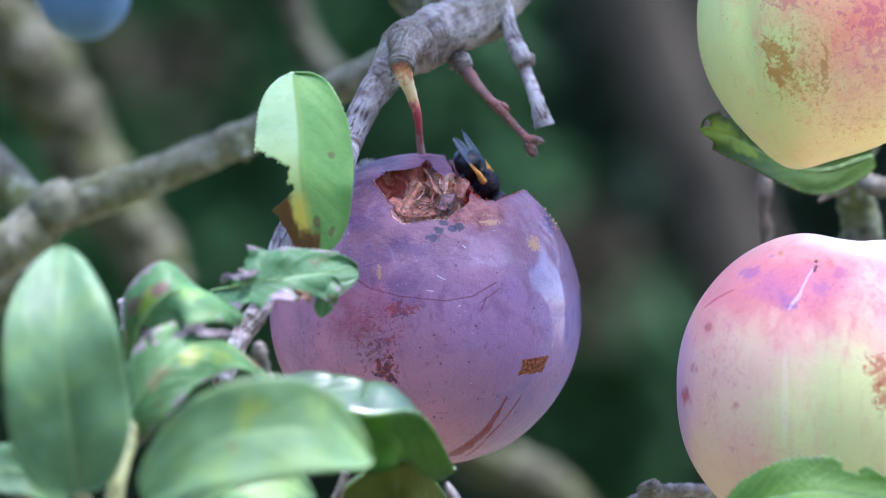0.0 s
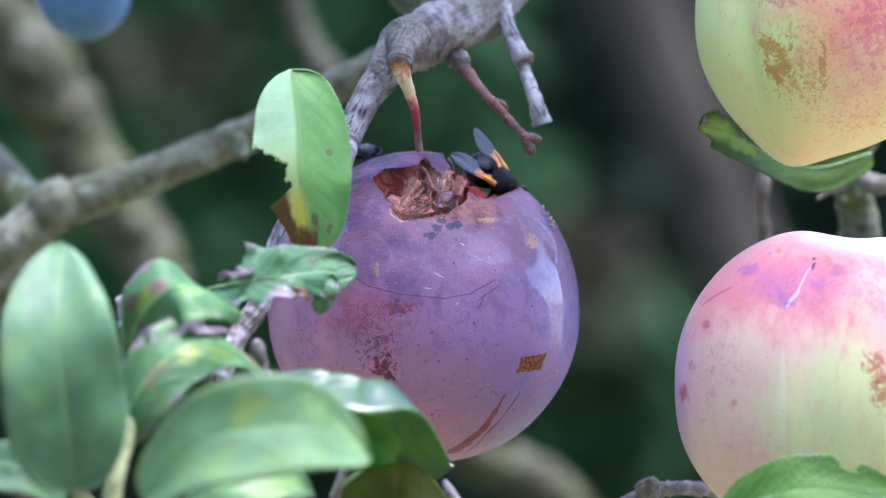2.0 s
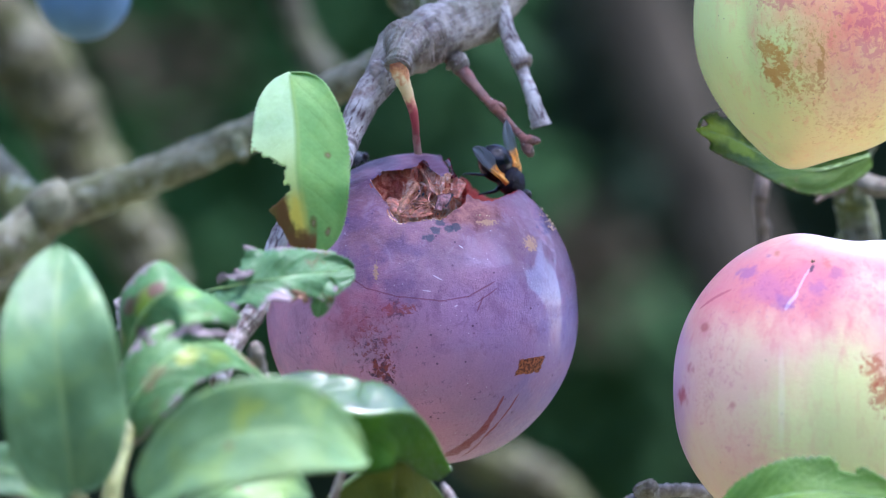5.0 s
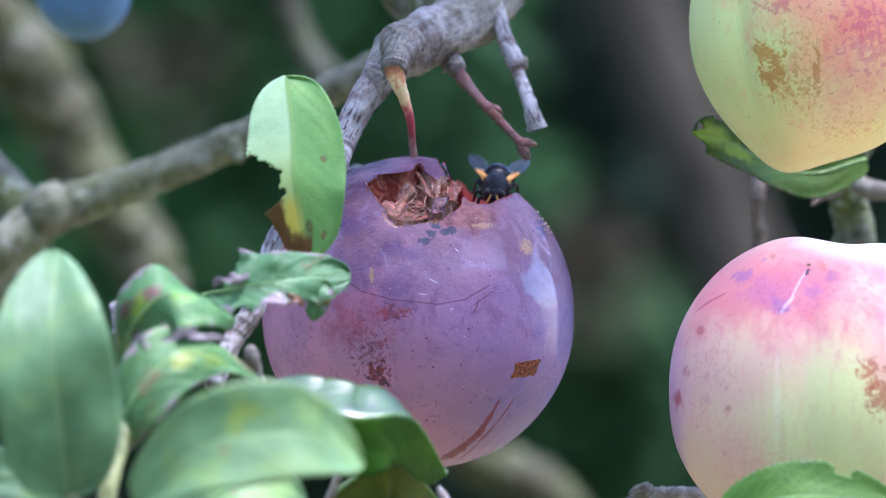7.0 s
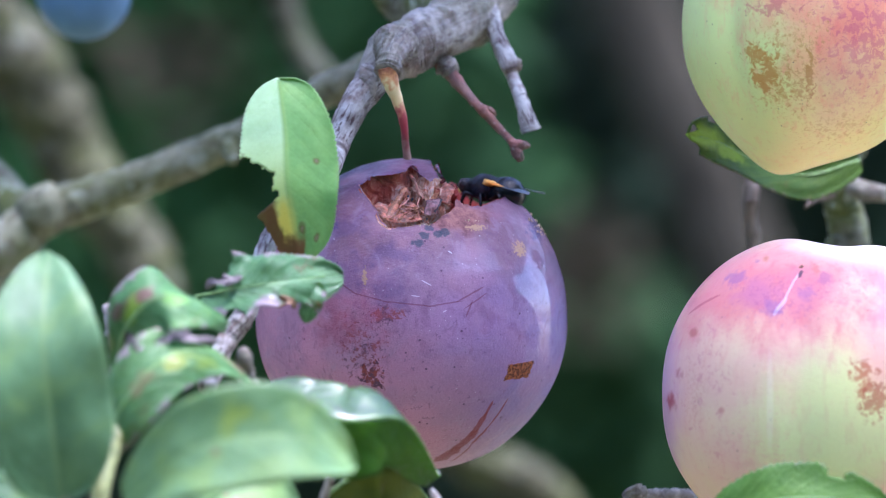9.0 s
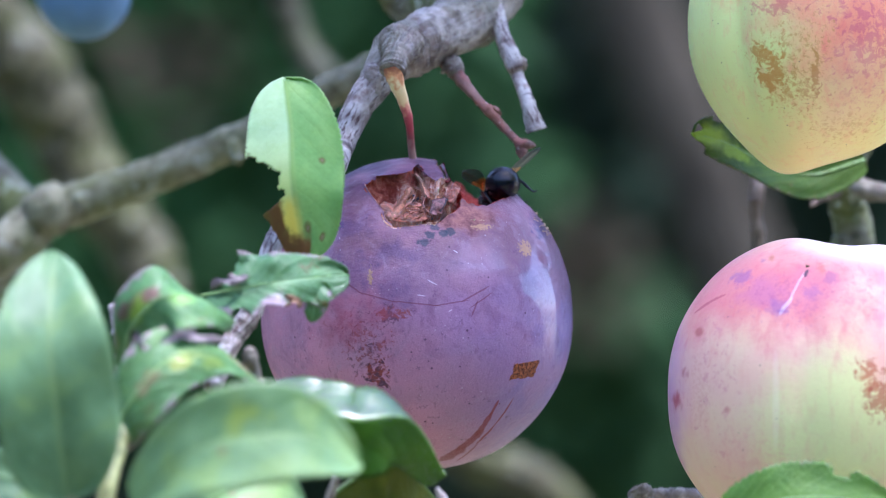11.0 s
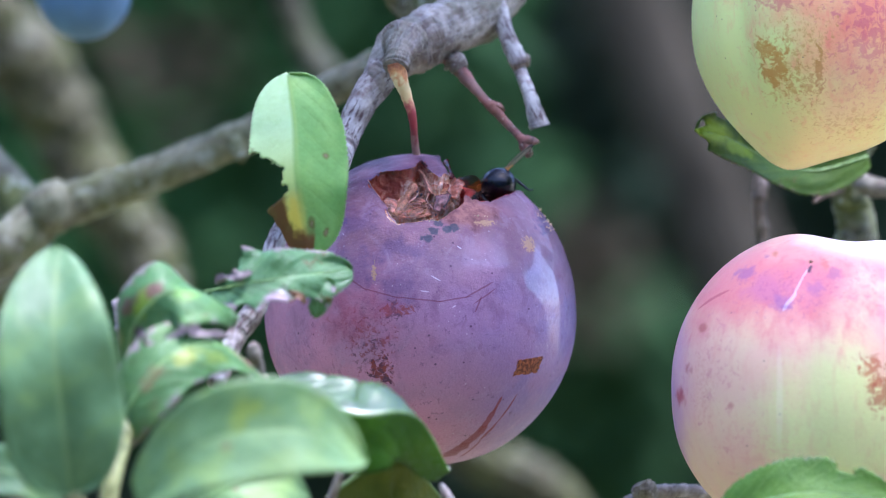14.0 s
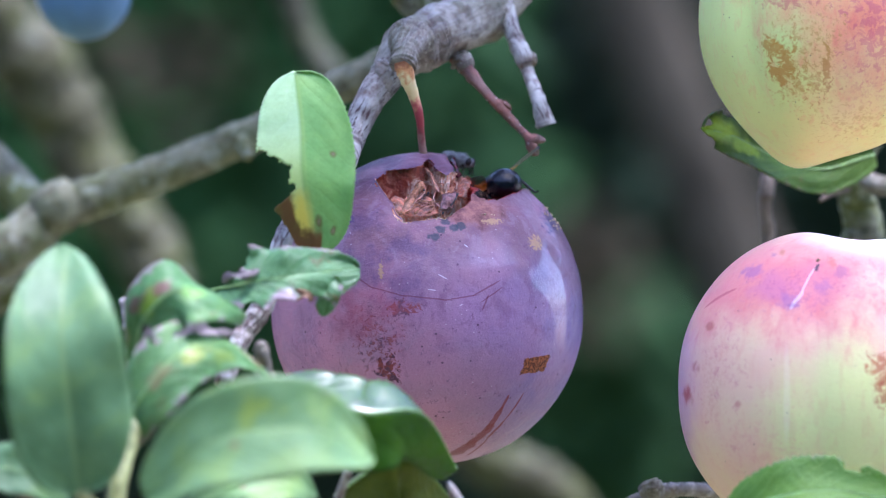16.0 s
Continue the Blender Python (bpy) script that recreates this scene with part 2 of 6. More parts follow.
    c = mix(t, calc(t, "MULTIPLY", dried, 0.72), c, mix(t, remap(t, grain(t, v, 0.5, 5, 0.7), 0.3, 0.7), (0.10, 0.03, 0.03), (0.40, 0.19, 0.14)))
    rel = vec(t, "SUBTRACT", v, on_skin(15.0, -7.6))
    rag = calc(t, "MULTIPLY", calc(t, "SUBTRACT", grain(t, v, 1.3, 4, 0.7), 0.5), 0.8)
    wide = calc(t, "DIVIDE", calc(t, "ABSOLUTE", calc(t, "ADD", axis(t, rel, 0), calc(t, "MULTIPLY", axis(t, rel, 2), -0.35))), 1.7)
    tall = calc(t, "DIVIDE", calc(t, "ABSOLUTE", calc(t, "ADD", axis(t, rel, 2), calc(t, "MULTIPLY", axis(t, rel, 0), -0.12))), 1.12)
    scab = calc(t, "MULTIPLY", remap(t, calc(t, "ADD", calc(t, "MAXIMUM", wide, tall), rag), 1.04, 0.92), remap(t, axis(t, v, 1), -6.0, -9.0))
    tan = mix(t, remap(t, grain(t, v, 3.0, 3, 0.8), 0.4, 0.6), (0.06, 0.018, 0.01), (0.31, 0.10, 0.035))
    c = mix(t, scab, c, tan)
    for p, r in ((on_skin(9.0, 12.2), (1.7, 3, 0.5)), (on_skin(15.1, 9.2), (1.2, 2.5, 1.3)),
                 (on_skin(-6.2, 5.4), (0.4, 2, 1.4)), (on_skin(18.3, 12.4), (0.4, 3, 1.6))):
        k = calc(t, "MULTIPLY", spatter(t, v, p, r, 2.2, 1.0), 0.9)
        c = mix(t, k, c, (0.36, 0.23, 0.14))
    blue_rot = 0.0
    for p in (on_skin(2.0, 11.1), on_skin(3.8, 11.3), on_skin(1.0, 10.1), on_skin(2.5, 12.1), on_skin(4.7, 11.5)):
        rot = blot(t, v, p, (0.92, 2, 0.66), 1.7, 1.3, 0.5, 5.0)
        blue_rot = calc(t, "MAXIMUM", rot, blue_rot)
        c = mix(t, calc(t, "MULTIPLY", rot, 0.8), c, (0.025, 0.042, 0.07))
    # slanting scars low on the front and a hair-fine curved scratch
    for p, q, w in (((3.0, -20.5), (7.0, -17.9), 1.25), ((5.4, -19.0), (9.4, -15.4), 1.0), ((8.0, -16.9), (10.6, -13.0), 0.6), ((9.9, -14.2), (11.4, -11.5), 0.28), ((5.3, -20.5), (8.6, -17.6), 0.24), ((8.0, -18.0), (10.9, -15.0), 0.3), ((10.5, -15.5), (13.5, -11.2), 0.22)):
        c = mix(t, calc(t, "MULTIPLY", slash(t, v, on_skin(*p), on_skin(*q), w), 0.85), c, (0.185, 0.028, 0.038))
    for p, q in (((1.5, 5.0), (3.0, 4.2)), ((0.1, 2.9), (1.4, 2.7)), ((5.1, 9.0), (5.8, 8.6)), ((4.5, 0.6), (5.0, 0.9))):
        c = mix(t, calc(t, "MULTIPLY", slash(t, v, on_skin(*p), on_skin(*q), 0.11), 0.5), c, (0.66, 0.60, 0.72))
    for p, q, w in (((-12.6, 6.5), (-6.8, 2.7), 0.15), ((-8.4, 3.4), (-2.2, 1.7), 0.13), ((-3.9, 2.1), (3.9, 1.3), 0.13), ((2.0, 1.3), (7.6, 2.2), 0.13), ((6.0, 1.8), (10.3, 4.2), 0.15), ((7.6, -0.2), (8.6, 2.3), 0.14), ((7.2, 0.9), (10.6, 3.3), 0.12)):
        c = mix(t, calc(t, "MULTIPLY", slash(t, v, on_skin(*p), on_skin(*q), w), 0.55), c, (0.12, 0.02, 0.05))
    put(t, b.inputs["Base Color"], c)
    put(t, b.inputs["Roughness"], calc(t, "ADD", remap(t, cloud, 0.3, 0.7, 0.28, 0.46), calc(t, "MULTIPLY", calc(t, "ADD", scab, dried), 0.3)))
    put(t, b.inputs["Specular IOR Level"], remap(t, z, 15.0, 6.0, 0.10, 0.2))
    b.inputs["Subsurface Weight"].default_value = 0.12
    b.inputs["Subsurface Radius"].default_value = (1.0, 0.4, 0.5)
    b.inputs["Subsurface Scale"].default_value = 0.003
    sound = calc(t, "MULTIPLY", calc(t, "SUBTRACT", calc(t, "SUBTRACT", 1.0, dried, True), blue_rot, True), remap(t, z, 15.0, 6.0))
    sound = calc(t, "MULTIPLY", sound, remap(t, z, -8.0, 1.0))
    put(t, b.inputs["Coat Weight"], calc(t, "MULTIPLY", sound, remap(t, calc(t, "ADD", x, calc(t, "MULTIPLY", cloud, 5.0)), 6.0, 15.0, 0.25, 0.9)))
    b.inputs["Coat Roughness"].default_value = 0.04
    bump(t, b, calc(t, "ADD", calc(t, "MULTIPLY", fine, 0.9), calc(t, "ADD", cloud, calc(t, "MULTIPLY", scab, grain(t, v, 3.0, 3)))), 0.35, 0.0004)
    return m


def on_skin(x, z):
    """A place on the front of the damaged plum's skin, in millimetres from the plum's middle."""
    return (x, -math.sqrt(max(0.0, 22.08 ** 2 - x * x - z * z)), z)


def slash(t, v, p, q, w):
    """A thin straight scar from p to q, tapering to its ends."""
    p, q = Vector(p), Vector(q)
    d = (q - p).normalized()
    rel = vec(t, "SUBTRACT", v, tuple((p + q) / 2))
    along = calc(t, "ABSOLUTE", calc(t, "DIVIDE", vec(t, "DOT_PRODUCT", rel, tuple(d)), (q - p).length / 2))
    side = d.cross(((p + q) / 2).normalized()).normalized()
    across = calc(t, "ABSOLUTE", calc(t, "ADD", vec(t, "DOT_PRODUCT", rel, tuple(side)), calc(t, "MULTIPLY", calc(t, "SUBTRACT", grain(t, v, 0.9, 4), 0.5), w * 1.2)))
    front = remap(t, vec(t, "DOT_PRODUCT", v, tuple(((p + q) / 2).normalized())), 12.0, 14.0)
    body = remap(t, calc(t, "ADD", calc(t, "DIVIDE", across, w), calc(t, "POWER", along, 4.0)), 1.0, 0.6)
    return calc(t, "MULTIPLY", body, front)


def pale_skin(name, ground, flush, flush_at, flush_r, green, scars, green_dir=None, lines=()):
    """Half-ripe plum skin: cream and green, flushed pink with violet clouds."""
    m, t, b = begin(name)
    v = coords(t)
    slow = grain(t, v, 0.06, 3)
    cloud = grain(t, v, 0.2, 5, 0.6)
    fine = grain(t, v, 1.5, 5, 0.7)
    c = mix(t, calc(t, "MULTIPLY", remap(t, slow, 0.35, 0.65), 0.3), ground, green)
    if green_dir:
        k = remap(t, calc(t, "ADD", vec(t, "DOT_PRODUCT", v, green_dir[:3]), calc(t, "MULTIPLY", cloud, 3.0)), *green_dir[3:])
        c = mix(t, calc(t, "MULTIPLY", k, 0.9), c, green)
    d = vec(t, "LENGTH", vec(t, "DIVIDE", vec(t, "SUBTRACT", v, flush_at), flush_r), (0, 0, 0))
    d = calc(t, "ADD", d, calc(t, "MULTIPLY", calc(t, "SUBTRACT", cloud, 0.5), 1.9))
    c = mix(t, remap(t, d, 1.6, 0.3, 0.0, 0.76), c, flush)
    streaks = grain(t, vec(t, "MULTIPLY", v, (1.0, 1.0, 0.25)), 0.7, 4, 0.6)
    c = mix(t, calc(t, "MULTIPLY", remap(t, streaks, 0.5, 0.7), remap(t, d, 2.2, 0.6, 0.12, 0.4)), c, flush)
    pores = remap(t, fine, 0.56, 0.72)
    c = mix(t, calc(t, "MULTIPLY", pores, remap(t, d, 1.7, 0.5, 0.16, 0.5)), c, (0.56, 0.12, 0.18))
    # scars, colour clouds and, on one plum, a crest whitened for sun
    for p, r, jag, sc, k, col in scars:
        mask = spatter(t, v, p, r, sc, jag) if jag < 1 else blot(t, v, p, r, jag - 1, sc, 0.65, 4.0)
        c = mix(t, calc(t, "MULTIPLY", mask, k), c, col)
    for p, q, w, k, col in lines:
        c = mix(t, calc(t, "MULTIPLY", slash(t, v, p, q, w), k), c, col)
    specks = remap(t, cells(t, v, 0.45), 0.055, 0.03)
    c = mix(t, calc(t, "MULTIPLY", specks, 0.7), c, (0.10, 0.06, 0.07))
    put(t, b.inputs["Base Color"], c)
    put(t, b.inputs["Roughness"], remap(t, cloud, 0.3, 0.7, 0.38, 0.52))
    b.inputs["Specular IOR Level"].default_value = 0.3
    b.inputs["Subsurface Weight"].default_value = 0.25
    b.inputs["Subsurface Radius"].default_value = (1.0, 0.6, 0.4)
    b.inputs["Subsurface Scale"].default_value = 0.004
    bump(t, b, calc(t, "ADD", calc(t, "MULTIPLY", fine, 0.5), cloud), 0.25, 0.0004)
    return m


def flesh_material():
    m, t, b = begin("eaten_flesh")
    v = coords(t)
    a = grain(t, v, 0.55, 5, 0.65, 1.2)
    f = grain(t, v, 2.2, 4, 0.7)
    wine = ramp(t, a, (0.30, (0.11, 0.012, 0.007)), (0.5, (0.29, 0.045, 0.022)), (0.70, (0.50, 0.18, 0.10)))
    tan = ramp(t, a, (0.32, (0.38, 0.06, 0.03)), (0.42, (0.66, 0.27, 0.16)), (0.52, (0.82, 0.48, 0.33)), (0.66, (0.92, 0.74, 0.62)))
    pale = remap(t, calc(t, "ADD", calc(t, "SUBTRACT", axis(t, v, 0), axis(t, v, 2)), calc(t, "MULTIPLY", calc(t, "SUBTRACT", a, 0.5), 6.0)), -20.5, -16.5)
    c = mix(t, pale, wine, tan)
    c = mix(t, calc(t, "MULTIPLY", remap(t, f, 0.5, 0.7), 0.3), c, (0.18, 0.03, 0.02))
    red = remap(t, axis(t, v, 0), 5.0, 5.8)
    c = mix(t, calc(t, "MULTIPLY", red, 0.93), c, (0.26, 0.008, 0.008))
    put(t, b.inputs["Base Color"], c)
    put(t, b.inputs["Roughness"], remap(t, red, 0.0, 1.0, 0.22, 0.5))
    b.inputs["Subsurface Weight"].default_value = 0.2
    put(t, b.inputs["Coat Weight"], remap(t, red, 0.0, 1.0, 0.7, 0.0))
    put(t, b.inputs["Specular IOR Level"], remap(t, red, 0.0, 1.0, 0.5, 0.08))
    b.inputs["Coat Roughness"].default_value = 0.1
    b.inputs["Subsurface Radius"].default_value = (1.0, 0.3, 0.2)
    b.inputs["Subsurface Scale"].default_value = 0.0015
    bump(t, b, calc(t, "ADD", a, f), 0.9, 0.0008)
    return m


def stalk_material():
    m, t, b = begin("stalk_yellow_to_red")
    v = coords(t)
    f = grain(t, v, 0.9, 4)
    z = calc(t, "ADD", axis(t, v, 2), calc(t, "MULTIPLY", calc(t, "SUBTRACT", f, 0.5), 6.0))
    c = ramp(t, remap(t, z, 21.0, 35.0), (0.0, (0.42, 0.28, 0.22)), (0.16, (0.26, 0.07, 0.07)), (0.24, (0.34, 0.045, 0.06)), (0.50, (0.38, 0.06, 0.075)), (0.60, (0.55, 0.22, 0.14)), (0.68, (0.72, 0.55, 0.26)), (0.86, (0.76, 0.66, 0.36)), (0.94, (0.62, 0.30, 0.12)), (1.0, (0.30, 0.10, 0.05)))
    put(t, b.inputs["Base Color"], c)
    b.inputs["Roughness"].default_value = 0.5
    bump(t, b, f, 0.5, 0.0003)
    return m


def wing_material():
    m, t, b = begin("fly_wing_membrane")
    v = coords(t)
    x = calc(t, "ABSOLUTE", axis(t, v, 0))
    k = remap(t, calc(t, "ADD", x, calc(t, "MULTIPLY", grain(t, v, 0.8, 3), 3.0)), 3.5, 4.6)
    y = calc(t, "ADD", axis(t, v, 1), calc(t, "MULTIPLY", grain(t, v, 0.25, 1), 1.6))
    veins = remap(t, calc(t, "ABSOLUTE", calc(t, "SUBTRACT", calc(t, "FRACT", calc(t, "MULTIPLY", y, 1.15)), 0.5)), 0.07, 0.02, 0.0, 0.8)
    c = mix(t, k, (0.72, 0.27, 0.02), mix(t, veins, (0.045, 0.062, 0.09), (0.02, 0.023, 0.03)))
    put(t, b.inputs["Base Color"], c)
    b.inputs["Roughness"].default_value = 0.32
    b.inputs["Specular IOR Level"].default_value = 0.75
    bump(t, b, calc(t, "ADD", veins, grain(t, v, 0.7, 3)), 0.6, 0.0003)
    put(t, b.inputs["Alpha"], mix(t, k, (0.97, 0.97, 0.97), (0.76, 0.76, 0.76)))
    return m


def hedge_material(name, a, b2, thin=0.25):
    m, t, b = begin(name)
    v = coords(t, False)
    info = t.nodes.new("ShaderNodeNewGeometry").outputs["Random Per Island"]
    c = mix(t, info, a, b2)
    c = mix(t, calc(t, "MULTIPLY", grain(t, v, 30.0, 3), 0.3), c, (0.02, 0.04, 0.02))
    put(t, b.inputs["Base Color"], c)
    b.inputs["Roughness"].default_value = 0.8
    b.inputs["Specular IOR Level"].default_value = 0.1
    return m


def earth_material():
    m, t, b = begin("dry_orchard_grass")
    v = coords(t, False)
    c = mix(t, remap(t, grain(t, v, 3.0, 5), 0.35, 0.65), (0.09, 0.105, 0.05), (0.17, 0.145, 0.09))
    c = mix(t, remap(t, grain(t, v, 40.0, 4), 0.4, 0.7), c, (0.08, 0.09, 0.04))
    # beyond the hedge the unseen ground is pale straw, added to brighten reflections
    out = vec(t, "LENGTH", vec(t, "MULTIPLY", v, (1, 1, 0)), (0, 0, 0))
    straw = mix(t, remap(t, grain(t, v, 1.2, 5), 0.35, 0.65), (0.42, 0.39, 0.27), (0.55, 0.51, 0.38))
    c = mix(t, remap(t, calc(t, "ADD", out, calc(t, "MULTIPLY", grain(t, v, 0.8, 3), 0.8)), 5.6, 6.6), c, straw)
    put(t, b.inputs["Base Color"], c)
    b.inputs["Roughness"].default_value = 0.9
    bump(t, b, grain(t, v, 60.0, 4), 0.8, 0.01)
    return m


LEAF_BRIGHT = leaf_material("sunlit_leaf", (0.165, 0.40, 0.11), (0.27, 0.53, 0.16), (0.28, 0.49, 0.15), 0.22, 0.45, 0.42, lit_half=0.92, ribbing=0.3, yellow=0.56, olives=0.2, marks=((0.57, 0.425, 0.10), (0.58, 0.88, 0.095), (0.18, 0.82, 0.12), (0.14, 0.97, 0.34, (0.17, 0.07, 0.03))))
LEAF_TOOTHED = leaf_material("fresh_leaf", (0.06, 0.165, 0.02), (0.11, 0.245, 0.036), (0.18, 0.31, 0.07), 0.30, 0.42, 0.3)
LEAF_SOFT = leaf_material("soft_green_leaf", (0.064, 0.152, 0.062), (0.145, 0.285, 0.13), (0.15, 0.26, 0.10), 0.12, 0.42, 0.25, ribbing=0.5, olives=0.5)
LEAF_BROAD = leaf_material("broad_soft_leaf", (0.092, 0.20, 0.072), (0.185, 0.335, 0.14), (0.22, 0.36, 0.14), 0.14, 0.40, 0.25, ribbing=0.6, olives=0.6, marks=((-0.35, 0.45, 0.3, (0.20, 0.30, 0.05)), (0.2, 0.35, 0.10)))
LEAF_BLUE = leaf_material("waxy_leaf", (0.035, 0.125, 0.04), (0.09, 0.215, 0.085), (0.14, 0.28, 0.12), 0.75, 0.36, 0.2, coat=0.1, olives=0.15, marks=((0.8, 0.6, 0.5, (0.27, 0.19, 0.24)), (0.85, 0.25, 0.35, (0.25, 0.18, 0.22))))
# yellow-green tip, its marks brightened in colour for sun shining through
LEAF_TORN = leaf_material("torn_leaf", (0.024, 0.075, 0.008), (0.06, 0.145, 0.012), (0.16, 0.26, 0.03), 0.5, 0.6, 0.3, olives=0.5, marks=((0.0, 0.95, 0.9, (0.36, 0.55, 0.04)), (-0.3, 0.70, 0.35, (0.25, 0.42, 0.03)), (0.9, 0.7, 0.3, (0.13, 0.09, 0.03))))
LEAF_SPOTTED = leaf_material("spotted_leaf", (0.042, 0.15, 0.038), (0.115, 0.26, 0.10), (0.15, 0.30, 0.10), 0.7, 0.46, 0.22, coat=0.05, olives=0.5, marks=((0.1, 0.62, 0.4, (0.15, 0.34, 0.06)), (-0.6, 0.12, 0.3, (0.15, 0.20, 0.06)), (-0.15, 0.36, 0.30, (0.21, 0.33, 0.03)), (-0.45, 0.30, 0.26, (0.13, 0.07, 0.055)), (-0.2, 0.44, 0.22, (0.17, 0.08, 0.07)), (0.4, 0.12, 0.2, (0.22, 0.15, 0.16))))
LEAF_MARGIN = leaf_material("red_margined_leaf", (0.042, 0.135, 0.032), (0.115, 0.255, 0.095), (0.15, 0.29, 0.08), 0.75, 0.46, 0.22, coat=0.05, olives=0.6, marks=((0.1, 0.38, 0.28, (0.17, 0.15, 0.07)), (0.55, 0.72, 0.35, (0.13, 0.22, 0.03)), (-0.5, 0.78, 0.3, (0.08, 0.17, 0.03)), (-0.95, 0.62, 0.24, (0.24, 0.17, 0.17)), (0.3, 0.55, 0.35, (0.20, 0.26, 0.03)), (-0.3, 0.92, 0.35, (0.22, 0.12, 0.09))))
LEAF_DARK = leaf_material("glossy_dark_leaf", (0.026, 0.09, 0.009), (0.06, 0.16, 0.014), (0.08, 0.2, 0.02), 0.06, 0.22, 0.45, coat=1.0, one_side=True, olives=0.5, marks=((-0.25, 0.42, 0.16, (0.15, 0.09, 0.08)),))
LEAF_OLIVE = leaf_material("olive_leaf", (0.08, 0.125, 0.025), (0.16, 0.21, 0.045), (0.14, 0.2, 0.05), 0.2, 0.3, 0.38, coat=0.8, one_side=True, olives=0.6)
LEAF_CROWN = plain_material("crown_leaf", (0.07, 0.17, 0.045), 0.5, 0.4, 0.05)
BARK = bark_material("twig_bark", (0.11, 0.095, 0.075), (0.37, 0.35, 0.30), 0.25, warm=(0.13, 0.075, 0.055), warmth=0.7, wax=0.35, flecks=0.55, relief=0.8)
BARK_SILVER = bark_material("silvery_spur_bark", (0.20, 0.185, 0.165), (0.50, 0.50, 0.475), 0.0, warm=(0.12, 0.06, 0.045), warmth=0.7, wax=0.6, flecks=0.98, relief=0.7)
BARK_MOSS = bark_material("mossy_bark", (0.04, 0.046, 0.028), (0.17, 0.19, 0.13), 0.8, wax=0.15, shine=0.15)
BARK_BROWN = bark_material("brown_twig_bark", (0.05, 0.04, 0.028), (0.15, 0.125, 0.09), 0.1, warmth=0.4, wax=0.1)
# bough and dim twig bark are darkened copies, shade put into the colour
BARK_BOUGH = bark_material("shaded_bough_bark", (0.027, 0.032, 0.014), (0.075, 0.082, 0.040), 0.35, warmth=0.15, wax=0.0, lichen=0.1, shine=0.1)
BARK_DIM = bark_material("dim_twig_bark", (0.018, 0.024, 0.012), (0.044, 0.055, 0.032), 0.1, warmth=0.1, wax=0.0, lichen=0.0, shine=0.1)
BARK_GREY = bark_material("grey_branch_bark", (0.088, 0.098, 0.054), (0.215, 0.228, 0.145), 0.45, warmth=0.2, wax=0.08, lichen=0.25, shine=0.15)
BARK_RED = bark_material("red_shoot_bark", (0.11, 0.055, 0.045), (0.25, 0.14, 0.115), 0.1, warm=(0.30, 0.075, 0.065), warmth=0.6, wax=0.25)
RED_FLESH = plain_material("dark_red_flesh", (0.12, 0.012, 0.016), 0.25, 0.5, 1.0, coat=0.5)
BRUISE = plain_material("bruised_scrap", (0.27, 0.12, 0.12), 0.3, 0.5, 1.5, coat=0.4)
MEMBRANE = plain_material("wet_membrane", (0.64, 0.33, 0.235), 0.14, 0.5, 0.9, coat=1.0, soft=0.5)
TISSUE = plain_material("tan_pulp_sheet", (0.56, 0.26, 0.14), 0.22, 0.45, 1.2, coat=0.8, soft=0.4, relief=0.7)
PULP = plain_material("chewed_pulp", (0.58, 0.225, 0.135), 0.3, 0.65, 0.8, coat=0.4, soft=0.4, relief=1.0)
PEEL = plain_material("orange_brown_peel", (0.42, 0.13, 0.07), 0.3, 0.45, 1.3, coat=0.5, soft=0.3, relief=0.6)
JUICE = plain_material("juice_bead", (0.70, 0.50, 0.46), 0.06, 0.2, 1.0, coat=1.0, soft=0.3, relief=0.0)
WITHERED = plain_material("withered_leaf_margin", (0.17, 0.145, 0.145), 0.7, 0.55, 0.6, relief=0.6)
CRUMB = plain_material("dry_crumb", (0.55, 0.42, 0.28), 0.8, 0.4, 3.0)
RIB = plain_material("leaf_rib", (0.20, 0.36, 0.12), 0.5, 0.3, 0.8)
SHOOT = plain_material("green_shoot_skin", (0.20, 0.23, 0.085), 0.5, 0.3, 0.8)
SKIN = purple_skin()
FLESH = flesh_material()
FIBRE = plain_material("dried_fibre", (0.52, 0.22, 0.12), 0.16, 0.6, 1.6, coat=1.0, soft=0.3, relief=0.8)
SCAR = plain_material("corky_scar", (0.16, 0.085, 0.04), 0.7, 0.6, 3.0)
SEED = plain_material("dark_crumb", (0.06, 0.05, 0.06), 0.4, 0.3, 2.0)
STALK = stalk_material()
FLY_BLACK = plain_material("black_chitin", (0.003, 0.0045, 0.009), 0.11, 0.3, 3.0, coat=0.0, shine=0.3, relief=0.15)
FLY_HAIRY = plain_material("hairy_black", (0.004, 0.005, 0.011), 0.16, 0.5, 1.5, relief=1.0, shine=0.24)
FLY_EYE = plain_material("dark_brown_eye", (0.012, 0.008, 0.010), 0.25, 0.2, 6.0, shine=0.3)
FLY_FACE = plain_material("golden_face", (0.55, 0.38, 0.08), 0.35, 0.2, 3.0)
CALYPTER = plain_material("orange_wing_scale", (0.70, 0.34, 0.06), 0.4, 0.3, 3.0)
FLY_GREY = plain_material("grey_bristly", (0.12, 0.125, 0.13), 0.4, 0.6, 1.5, relief=0.8)
WING = wing_material()
EARTH = earth_material()


# ---------------------------------------------------------------- building helpers
def thing(name, at, label, category, group=""):
    """An empty at a place in millimetres that carries a thing's parts."""
    e = new(name)
    e.empty_display_size = 0.005
    e.location = HUB + Vector(at) * MM
    tagged(e, label, category, group)
    return e


